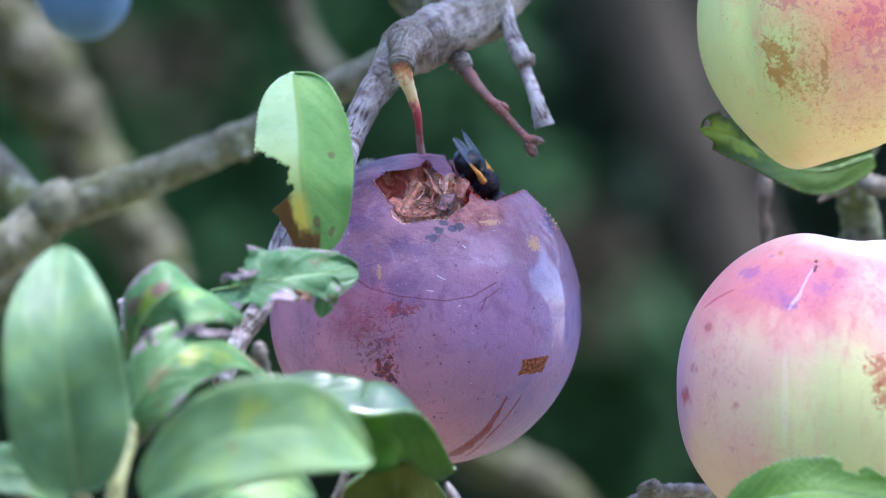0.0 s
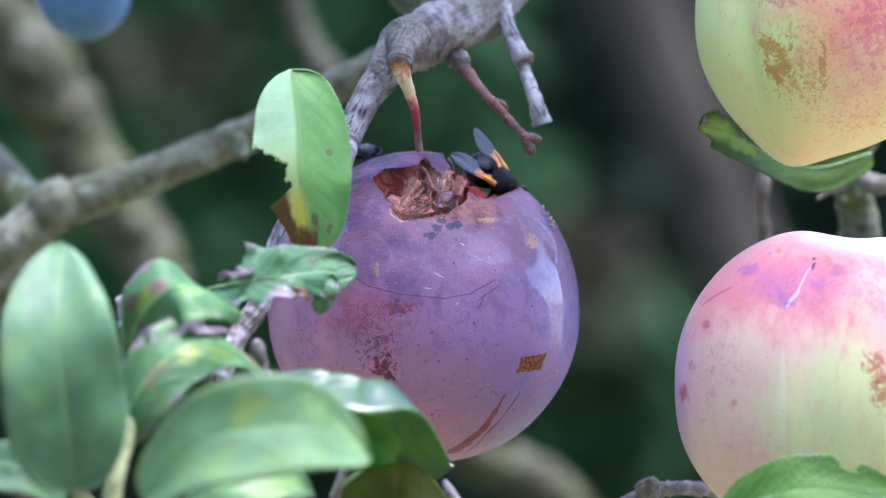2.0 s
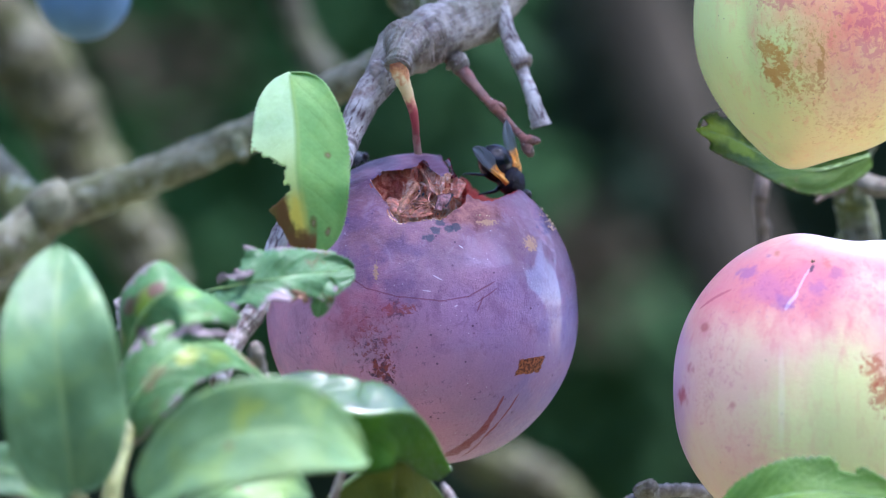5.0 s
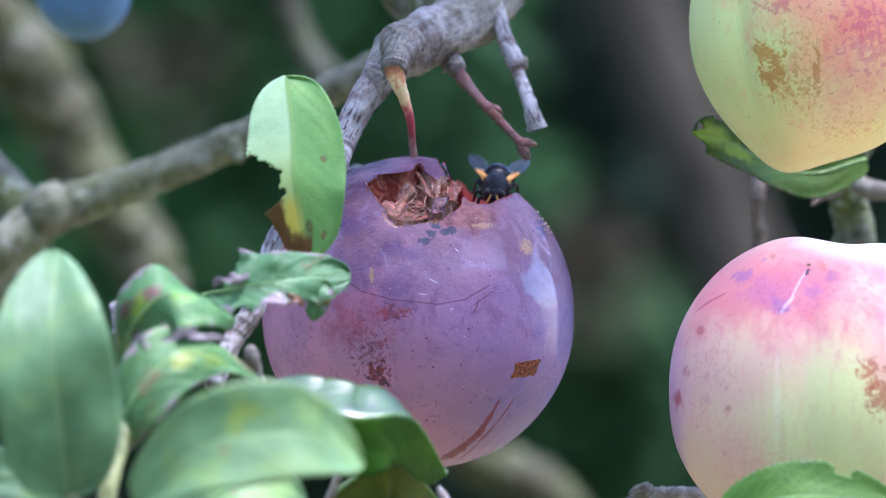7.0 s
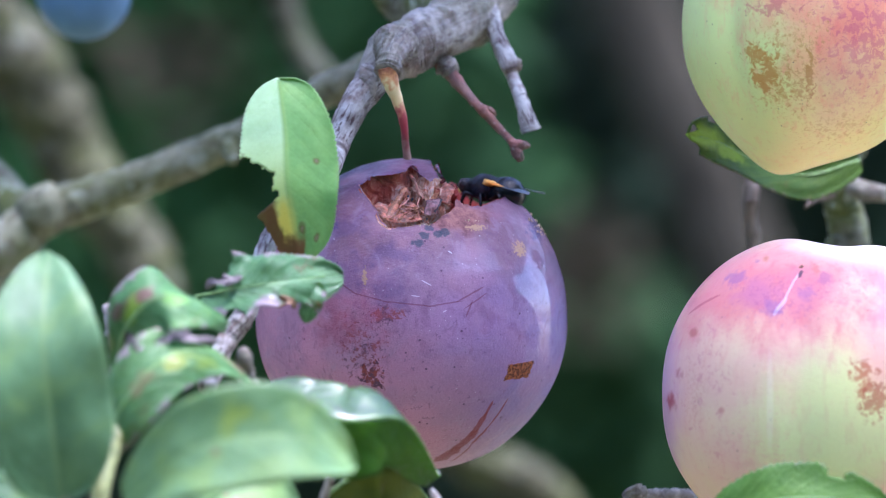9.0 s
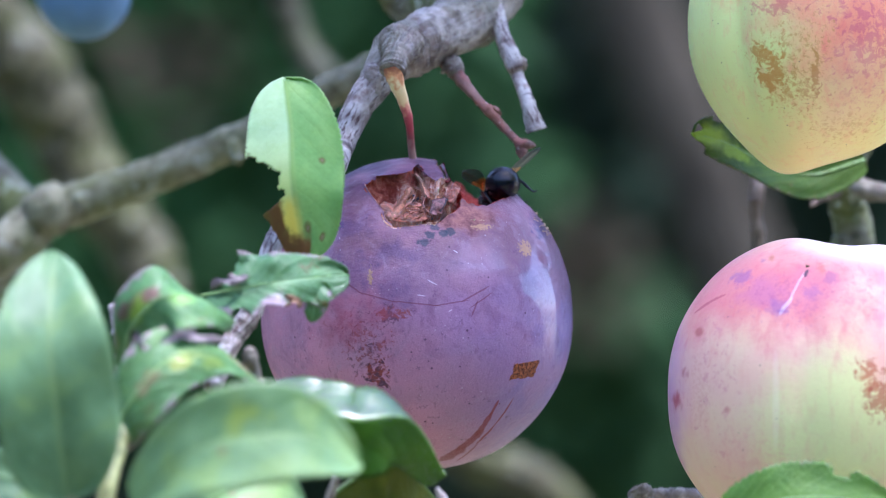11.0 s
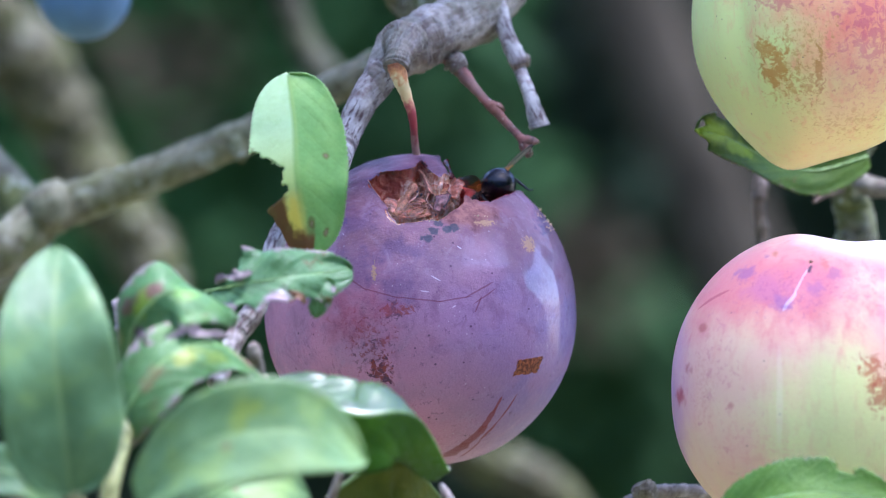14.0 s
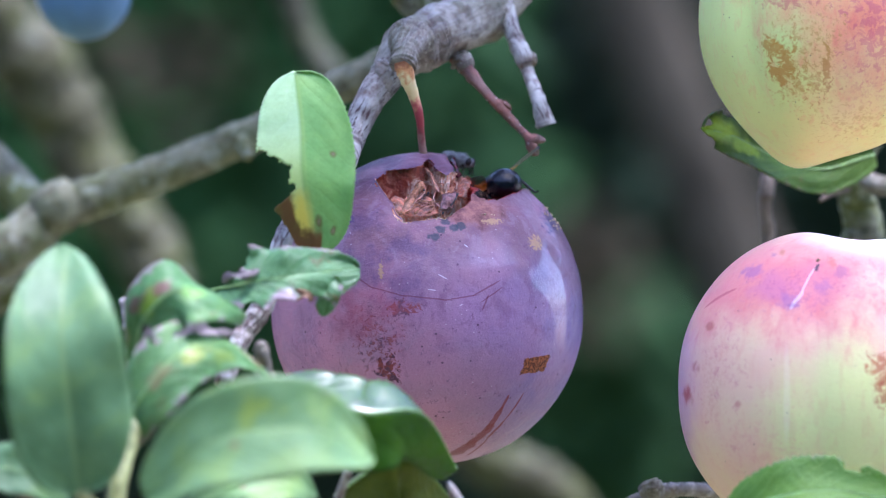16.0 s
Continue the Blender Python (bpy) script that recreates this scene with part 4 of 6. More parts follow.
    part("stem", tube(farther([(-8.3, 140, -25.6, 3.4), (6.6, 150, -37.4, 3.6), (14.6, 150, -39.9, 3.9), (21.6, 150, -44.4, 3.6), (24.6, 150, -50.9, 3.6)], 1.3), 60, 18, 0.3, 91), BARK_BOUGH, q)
    SWAYING.append((q, (0.85, 0.6)))


branches()


# ---------------------------------------------------------------- plums
R = 22.08
CENTRE = (-2.5, 0, -8.5)


HOLLOW = [(-0.326, 0.826), (-0.255, 0.873), (-0.209, 0.891), (-0.048, 0.897), (0.005, 0.95), (0.03, 0.946), (0.059, 0.901), (0.13, 0.842), (0.159, 0.868),
          (0.201, 0.843), (0.286, 0.753), (0.278, 0.681), (0.147, 0.588), (-0.028, 0.556), (-0.134, 0.56), (-0.187, 0.599), (-0.219, 0.673), (-0.299, 0.778)]


def inside(x, z):
    """How far a point lies inside the outline of the hollow, negative outside."""
    best, odd = 9.0, False
    for (x0, z0), (x1, z1) in zip(HOLLOW, HOLLOW[1:] + HOLLOW[:1]):
        dx, dz = x1 - x0, z1 - z0
        u = min(1.0, max(0.0, ((x - x0) * dx + (z - z0) * dz) / (dx * dx + dz * dz)))
        best = min(best, math.hypot(x - x0 - u * dx, z - z0 - u * dz))
        if (z0 > z) != (z1 > z) and x < x0 + (z - z0) * dx / dz:
            odd = not odd
    return best if odd else -best


def brim(d):
    """The lip of the bite on the far shoulder, dipping between its ends."""
    lip = [(0.286, 0.753), (0.328, 0.713), (0.378, 0.696), (0.442, 0.685), (0.522, 0.719), (0.617, 0.773)]
    z = lip[0][1] if d.x < lip[0][0] else lip[-1][1]
    for (x0, z0), (x1, z1) in zip(lip, lip[1:]):
        if x0 <= d.x < x1:
            z = z0 + (z1 - z0) * (d.x - x0) / (x1 - x0)
    return z + (d.y + 0.45) * min(0.095, max(-0.04, 0.095 - 0.5 * (d.x - 0.30)))


def pit(d):
    """The eaten hollow on the front (a) and the bite across the far shoulder (b): above 0 where the skin is gone."""
    if d.z < 0.4:
        return -1.0, -1.0
    jag = 0.014 * noise.fractal(d * 9.0, 1, 2, 4)
    a = inside(d.x, d.z) + jag if d.y < -0.05 else -1.0
    b = min((d.z - brim(d)) * 1.2, (d.x - 0.195 + 0.62 * (d.z - 0.86)) * 0.8) + jag * 0.8
    return a, b


def shell(d):
    a, b = pit(d)
    deep = 0.0
    if a > 0:
        full = 0.38 - 0.20 * min(1.0, max(0.0, (d.x + 0.02) / 0.16))
        deep = max(deep, full * min(1.0, a / 0.07) ** 0.7)
    if b > 0:
        level = max(0.0, 1 - brim(d) / d.z) + 0.16 * min(1.0, b / 0.09)
        deep = max(deep, level * min(1.0, b / 0.03))
    near = max(a, b)
    if -0.12 < near <= 0:
        deep += 0.022 * (1 + near / 0.12) ** 2 * (0.4 + 0.6 * noise.noise(d * 6))
    return deep, near > 0


def damaged_plum():
    e = thing("damaged_plum", CENTRE, "purple plum with an eaten hollow, hanging on its stalk", "plum")
    skin, flesh = bmesh.new(), bmesh.new()
    nu, nv = 360, 300
    way, gone = {}, {}
    for i in range(nv + 1):
        th = math.pi * (i + 0.5) / (nv + 1)
        for j in range(nu):
            ph = 2 * math.pi * j / nu
            d = Vector((math.sin(th) * math.cos(ph), math.sin(th) * math.sin(ph), math.cos(th)))
            way[i, j] = d
            gone[i, j] = max(pit(d)) > 0
    # draw the grid's points on to the torn edge, so that it runs clean
    edge = set()
    for i in range(1, nv):
        for j in range(nu):
            if any(gone[i, j] != gone[q] for q in ((i + 1, j), (i - 1, j), (i, (j + 1) % nu), (i, (j - 1) % nu))):
                edge.add((i, j))
    for key in edge:
        d = way[key]
        p, q = d.orthogonal().normalized(), None
        q = d.cross(p)
        f = max(pit(d))
        e1 = (max(pit((d + p * 0.002).normalized())) - f) / 0.002
        e2 = (max(pit((d + q * 0.002).normalized())) - f) / 0.002
        g = e1 * e1 + e2 * e2
        if g > 0.04:
            step = (p * e1 + q * e2) * (-f / g)
            if step.length < 0.02:
                way[key] = (d + step).normalized()
    vs = {}
    for key, d in way.items():
        deep, eaten = shell(d)
        if key in edge:
            deep = min(deep, 0.02)
        r = R * (1 - deep) * (1 + 0.006 * noise.noise(d * 2.2)) * (1 + 0.034 * max(0.0, d.x) * max(0.0, -d.z))
        if eaten and key not in edge:
            near = noise.voronoi(d * 7.5 + Vector((0.2, 0, 0.4)) * noise.noise(d * 4))[0]
            wall = math.exp(-((near[1] - near[0]) / 0.16) ** 2)
            k = 1.0 if pit(d)[0] > 0 else 0.2
            r += k * (1.7 * wall - 0.9) + 0.35 * noise.fractal(d * 13, 1, 2, 4) + 0.25 * noise.fractal(d * 30, 1, 2, 3)
        elif d.z > 0.3:
            r += 0.10 * noise.fractal(d * 7, 1, 2, 3)
        vs[key] = Vector(CENTRE) + d * r
    cache = {0: {}, 1: {}}

    def vert(k, key):
        if key not in cache[k]:
            cache[k][key] = (skin, flesh)[k].verts.new(vs[key])
        return cache[k][key]

    for i in range(nv):
        for j in range(nu):
            keys = [(i, j), (i + 1, j), (i + 1, (j + 1) % nu), (i, (j + 1) % nu)]
            k = 1 if sum(gone[q] for q in keys) >= 2 else 0
            if k and all(-0.05 < pit(way[q])[0] > pit(way[q])[1] for q in keys):
                continue
            (skin, flesh)[k].faces.new([vert(k, q) for q in keys])
    skin.faces.new([vert(0, (nv, j)) for j in range(nu)])
    skin.faces.new([vert(0, (0, j)) for j in range(nu)][::-1])
    # the hollow's own finer lining of torn pulp
    lining = {}
    for i in range(251):
        for j in range(181):
            x, z = -0.37 + 0.71 * i / 250, 0.53 + 0.45 * j / 180
            a = inside(x, z)
            if a < -0.02 or x * x + z * z > 0.995:
                continue
            d = Vector((x, -math.sqrt(1 - x * x - z * z), z))
            full = 0.38 - 0.20 * min(1.0, max(0.0, (x + 0.02) / 0.16))
            depth = R * (0.012 + full * min(1.0, max(0.0, a + 0.006) / 0.07) ** 0.7)
            w = d + Vector((0.03, 0.02, 0.04)) * noise.noise(d * 9)
            near = noise.voronoi(w * 8.5)[0]
            fine = noise.voronoi(w * 19 + Vector((3, 1, 2)))[0]
            near, fine = near[1] - near[0], fine[1] - fine[0]
            front = min(1.0, max(0.0, (x - z + 0.93) / 0.16))
            lift = (0.5 + 2.6 * front) * math.exp(-(near / 0.085) ** 2) + (0.35 + 0.6 * front) * math.exp(-(fine / 0.10) ** 2)
            lift += 0.5 * noise.fractal(d * 14, 1, 2, 4) + 0.25 * noise.fractal(d * 45, 1, 2, 3)
            lift *= min(1.0, max(0.0, a) / 0.035)
            lining[i, j] = flesh.verts.new(Vector(CENTRE) + d * (R - max(0.25, depth - lift)))
    for (i, j), v0 in lining.items():
        ring = [lining.get(q) for q in ((i + 1, j), (i + 1, j + 1), (i, j + 1))]
        if all(ring):
            flesh.faces.new((v0, *ring))
    seats = {key: v0.co.copy() for key, v0 in lining.items()}
    part("skin", skin, SKIN, e, "purple waxy skin with brown scabs and scratches")
    part("flesh", flesh, FLESH, e, "wet red-brown eaten flesh")
    part("stalk", tube([(-5.8, -8, 26, 1.5), (-5.4, -8, 24.2, 1.15), (-4.5, -7, 21.8, 0.82), (-3.6, -6, 18.7, 0.6), (-3.3, -4, 15.6, 0.5), (-2.9, -2, 12.4, 0.6)], 60, 18, 0.1, 17), STALK, e, "yellow stalk turning red towards the fruit")
    rng = random.Random(4)
    c = Vector(CENTRE)
    # sheets and strands of torn flesh spanning the hollow, in millimetres from the plum's middle
    scraps = (
        (TISSUE, "thin tan sheet of flesh left standing", [[(1.5, -8.0, 18.9), (2.9, -9.2, 18.5), (4.4, -10.7, 18.1)], [(1.3, -9.4, 17.5), (2.7, -10.8, 17.2), (4.0, -12.4, 16.9)], [(1.8, -12.7, 16.1), (2.7, -13.3, 15.8), (3.5, -14.3, 15.6)]]),
        (PEEL, "curled orange-brown tag of torn skin", [[(4.1, -9.1, 19.0), (5.1, -11.5, 18.4), (6.2, -12.4, 17.8)], [(4.1, -11.2, 17.6), (5.1, -13.5, 17.1), (5.9, -13.8, 16.6)], [(3.9, -14.0, 16.1), (4.6, -14.9, 15.6), (5.2, -15.0, 15.4)]]),
        (BRUISE, "violet-grey scrap of dried skin", [[(2.3, -15.3, 15.8), (3.3, -15.1, 16.2), (4.4, -14.9, 16.1)], [(2.0, -16.4, 15.0), (3.0, -16.7, 15.1), (4.1, -16.3, 15.0)], [(1.8, -17.0, 14.0), (2.8, -17.3, 13.8), (3.7, -16.7, 14.1)]]),
        (MEMBRANE, "pale wet fold of inner skin", [[(-0.5, -6.8, 19.8), (-0.2, -7.2, 19.8), (0.2, -7.0, 19.7)], [(0.4, -9.3, 18.3), (0.8, -10.5, 18.3), (1.2, -9.5, 18.1)], [(1.1, -12.8, 16.2), (1.6, -13.9, 16.1), (2.0, -12.9, 16.0)]]),
        (TISSUE, "thin tan sheet of flesh left standing", [[(-0.9, -7.6, 18.1), (-0.5, -9.3, 17.8), (0.1, -8.9, 17.6)], [(-2.4, -12.0, 15.9), (-2.0, -13.3, 15.6), (-1.4, -12.4, 15.5)], [(-4.1, -15.9, 13.6), (-3.5, -16.7, 13.2), (-2.7, -16.7, 13.0)]]),
        (PULP, "wet pale mass of chewed pulp", [[(-2.7, -10.9, 15.9), (-1.2, -9.9, 16.4), (0.2, -11.6, 15.9)], [(-3.7, -14.1, 14.5), (-1.5, -13.3, 15.0), (1.2, -14.4, 14.7)], [(-4.0, -16.8, 13.0), (-1.3, -17.3, 12.8), (1.6, -17.2, 13.1)]]),
        (PULP, "wet pale mass of chewed pulp", [[(-5.0, -13.6, 15.5), (-4.3, -13.3, 15.6), (-3.4, -12.7, 15.5)], [(-4.5, -15.2, 14.5), (-3.8, -14.9, 14.7), (-3.0, -14.4, 14.5)], [(-4.1, -16.5, 13.5), (-3.5, -16.5, 13.5), (-2.7, -16.3, 13.4)]]),
    )
    cells_of_pulp = (
        [(-1.3, -10.2, 17.0), (-2.3, -12.4, 15.3), (-1.4, -14.8, 14.5), (-2.9, -16.8, 13.3)],
        [(-0.6, -8.8, 17.8), (-0.2, -12.2, 16.4), (-1.2, -14.2, 15.1)],
        [(-1.2, -14.2, 15.1), (0.3, -14.6, 14.9), (1.0, -16.0, 14.2), (0.4, -17.0, 13.4)],
        [(-0.2, -8.9, 17.8), (1.3, -12.0, 16.7), (1.0, -14.4, 15.2), (2.5, -16.8, 13.6)],
        [(-2.6, -12.6, 15.9), (-1.2, -12.1, 15.4), (-0.3, -11.5, 16.3), (0.7, -12.3, 15.8)],
        [(-1.3, -14.6, 14.6), (-0.9, -16.0, 14.0), (-1.6, -17.0, 13.2)],
        [(0.5, -14.8, 14.9), (1.7, -15.2, 14.9), (2.3, -15.6, 14.7)],
    )
    for k, (material, label, grid) in enumerate(scraps):
        part("flesh_scrap", sheet([[c + Vector(p) for p in row] for row in grid], 0.10, k), material, e, label)
    for k, line in enumerate(cells_of_pulp):
        part("membrane", ribbon([c + Vector(p) for p in line], 0.13, k), MEMBRANE if k in (1, 3) else TISSUE, e, "pale wet wall between eaten cells")
    part("slit", ribbon([c + Vector(p) for p in ((4.3, -15.6, 16.1), (3.9, -17.0, 15.1), (3.3, -17.3, 14.3))], 0.13, 3), SEED, e, "dark slit in the scrap")
    nodes = [c + Vector(p) for line in cells_of_pulp for p in line]
    made = 0
    while made < 16:
        p, q = rng.sample(nodes, 2)
        if 1.0 < (p - q).length < 3.6:
            made += 1
            m = (p + q) / 2 + Vector((rng.uniform(-0.4, 0.4), 0.5, rng.uniform(-0.5, 0.3)))
            part("fibre", ribbon([p, m, q], rng.uniform(0.03, 0.07), 30 + made), FIBRE, e, "fine torn fibre")
    for k in range(8):
        p = rng.choice(nodes) + Vector((rng.uniform(-0.6, 0.6), 0.2, rng.uniform(-0.5, 0.3)))
        part("crumb", ball(tuple(p), (0.16, 0.15, 0.3), (rng.uniform(0, 90), 40, 0), 0.5, 8, 6, k), SEED if k < 4 else CRUMB, e)
    grains = bmesh.new()
    for k in range(170):
        i, j = rng.randrange(20, 215), rng.randrange(0, 100)
        if (i, j) in seats and inside(-0.37 + 0.71 * i / 250, 0.53 + 0.45 * j / 180) > 0.02:
            size = rng.uniform(0.08, 0.26)
            ball(seats[i, j] + Vector((0, -0.1, 0)), (size, size, size * rng.uniform(0.6, 1.3)), (rng.uniform(0, 90), 30, rng.uniform(0, 90)), 0.5, 8, 6, k, grains)
    # squirming fine fibres that cling to the walls of the hollow, and beads of juice
    tangle = bmesh.new()
    for k in range(64):
        i, j, a = rng.uniform(12, 190), rng.uniform(8, 150), rng.uniform(0, 6.3)
        line = []
        for _ in range(9):
            seat = seats.get((int(i), int(j)))
            if seat is None or inside(-0.37 + 0.71 * i / 250, 0.53 + 0.45 * j / 180) < 0.015:
                break
            line.append((seat.x, seat.y - 0.12, seat.z + 0.05, rng.uniform(0.035, 0.085)))
            i, j, a = i + 3.4 * math.cos(a), j + 3.4 * math.sin(a), a + rng.uniform(-1.1, 1.1)
        if len(line) > 4:
            tube(line, 18, 6, 0.2, k, tangle)
    part("fibre_tangle", tangle, MEMBRANE, e, "fine pale fibres clinging to the eaten wall")
    for k in range(16):
        i, j = rng.randrange(25, 120), rng.randrange(2, 50)
        seat = seats.get((i, j))
        if seat and inside(-0.37 + 0.71 * i / 250, 0.53 + 0.45 * j / 180) > 0.04:
            size = rng.uniform(0.1, 0.22)
            part("juice_bead", ball(tuple(seat + Vector((0, -0.15, 0.1))), (size * 1.3, size, size), (0, rng.uniform(-40, 40), 0), 0.15, 10, 8, k), JUICE, e, "wet bead of juice")
    part("pulp_grains", grains, TISSUE, e, "wet tan grains of chewed pulp")
    # the pale cut edge of the skin round the hollow
    ring = [Vector((x, -math.sqrt(max(0.0, 1 - x * x - z * z)), z)) for x, z in HOLLOW]
    for a, b in ((12, 15), (15, 18)):
        line = ring[a:b] + ([ring[0]] if b == 18 else [])
        part("torn_edge", tube([(*(c + d * (R - 0.03)), 0.02 + 0.03 * rng.random()) for d in line], 60, 8, 0.5, a, rings=0.3), MEMBRANE, e, "pale cut edge of the skin")
    # dry crumbs along the shoulder and the front lip
    for k in range(44):
        if k < 18:
            d = Vector((0.80 + rng.uniform(-0.05, 0.05), -0.10 + rng.uniform(-0.25, 0.2), 0.57 + rng.uniform(-0.09, 0.10))).normalized()
        else:
            x = rng.uniform(-0.2, 0.12) if k < 34 else rng.uniform(0.35, 0.5)
            d = Vector((x, -0.80, (0.553 if k < 34 else 0.69 - 0.25 * (0.5 - x)) + rng.uniform(-0.012, 0.012))).normalized()
        size = rng.uniform(0.05, 0.2) if k < 18 else rng.uniform(0.04, 0.11)
        part("crumb", ball(tuple(Vector(CENTRE) + d * (R + 0.05)), (size, size * 0.8, size), (rng.uniform(0, 90), 40, 0), 0.4, 8, 6, k), CRUMB, e, "pale dry crumb")
    # curled tags of skin on the far rim
    c = Vector(CENTRE)
    part("skin_flap", ribbon([c + Vector(p) for p in ((3.5, -5.1, 21.1), (4.1, -8.6, 19.8), (4.5, -11.1, 18.4))], 0.32, 5), RED_FLESH, e, "curled dark red underside of torn skin")
    part("skin_flap", ribbon([c + Vector(p) for p in ((0.0, -6.8, 20.9), (0.7, -8.3, 20.3), (1.5, -10.3, 19.2))], 0.28, 8), RED_FLESH, e, "dark red notch in the rim")
    SWAYING.append((e, (1, 1)))
    return e


def ribbon(points, half, seed):
    """A thin wrinkled strip of dried flesh, wider at its middle."""
    bm = bmesh.new()
    pts = [Vector(p) for p in spline(points, 14)]
    rows = []
    for i, p in enumerate(pts):
        s = i / 14
        t = (pts[min(14, i + 1)] - pts[max(0, i - 1)]).normalized()
        w = t.cross(Vector((0.25 * math.sin(seed), -1, 0.3))).normalized()
        nor = w.cross(t)
        width = half * (1.25 - 0.55 * math.sin(math.pi * s)) * (1 + 0.5 * noise.noise(Vector((s * 5, seed, 0))))
        rows.append([bm.verts.new(p + w * (width * a) + nor * (0.35 * noise.noise(Vector((s * 6, a * 2, seed))))) for a in (-1, -0.5, 0, 0.5, 1)])
    for a, b in zip(rows, rows[1:]):
        for k in range(4):
            bm.faces.new((a[k], a[k + 1], b[k + 1], b[k]))
    bmesh.ops.solidify(bm, geom=bm.faces[:], thickness=0.1)
    return bm


def sheet(grid, thick, seed):
    """A thin torn sheet through three lines of three points, wrinkled and ragged at its rim."""
    bm = bmesh.new()
    lines = [spline(row, 16) for row in grid]
    across = [spline([ln[k] for ln in lines], 16) for k in range(17)]
    out = []
    for i in range(17):
        row = []
        for j in range(17):
            p = Vector(across[i][j])
            rim = max(abs(i - 8), abs(j - 8)) / 8
            p += Vector((noise.noise(p * 1.6 + Vector((seed, 0, 0))), noise.noise(p * 1.3 + Vector((0, seed, 3))), noise.noise(p * 1.6 + Vector((5, 0, seed))))) * (0.12 + 0.25 * rim ** 3)
            p.y += 0.22 * noise.noise(Vector((p.x * 2.6, seed, p.z * 1.2)))
            row.append(bm.verts.new(p))
        out.append(row)
    for a, b in zip(out, out[1:]):
        for k in range(16):
            bm.faces.new((a[k], a[k + 1], b[k + 1], b[k]))
    bmesh.ops.solidify(bm, geom=bm.faces[:], thickness=thick)
    return bm


def whole_plum(name, label, centre, rx, top, bottom, material, suture, square=2.0, tip=0.0, tip_at=0.0, dent=0.0, dent_at=0.0, gain=(1, 1), category="plum", groove=0.03, scar=None):
    e = thing(name, centre, label, category, "plums")
    bm = bmesh.new()
    nu, nv = 140, 100
    rows = []
    for i in range(nv + 1):
        th = math.pi * (i + 0.25) / (nv + 0.5)
        cz, sz = math.cos(th), math.sin(th)
        sz = sz ** (2 / square)
        cz = math.copysign(abs(cz) ** (2 / square), cz)
        row = []
        for j in range(nu):
            ph = 2 * math.pi * j / nu
            cut = math.exp(-((((ph - suture + math.pi) % (2 * math.pi)) - math.pi) / 0.13) ** 2)
            r = 1 - groove * cut * sz
            z = cz * (top if cz > 0 else bottom)
            if cz < 0:
                z -= tip * math.exp(-(((sz * math.cos(ph) * rx - tip_at) / 5.0) ** 2 + (sz * math.sin(ph) * rx / 8.0) ** 2))
            x = sz * math.cos(ph) * rx * r
            y = sz * math.sin(ph) * rx * 0.96 * r
            if cz > 0 and dent:
                z -= dent * math.exp(-(((x - dent_at) / 5.0) ** 2 + (y / 8.0) ** 2))
            row.append(bm.verts.new(Vector(centre) + Vector((x, y, z)) * (1 + 0.006 * noise.noise(Vector((x, y, z)) * 0.12))))
        rows.append(row)
    for a, b in zip(rows, rows[1:]):
        for k in range(nu):
            bm.faces.new((a[k], b[k], b[(k + 1) % nu], a[(k + 1) % nu]))
    bm.faces.new(rows[0])
    bm.faces.new(rows[-1][::-1])
    part("skin", bm, material, e)
    if scar:
        part("corky_scar", ball(tuple(Vector(centre) + Vector(scar)), (0.42, 0.4, 0.6), (25, 20, 0), 0.35, 16, 12, 4), SCAR, e, "small dark corky scar by the crest")
    SWAYING.append((e, gain))
    return e


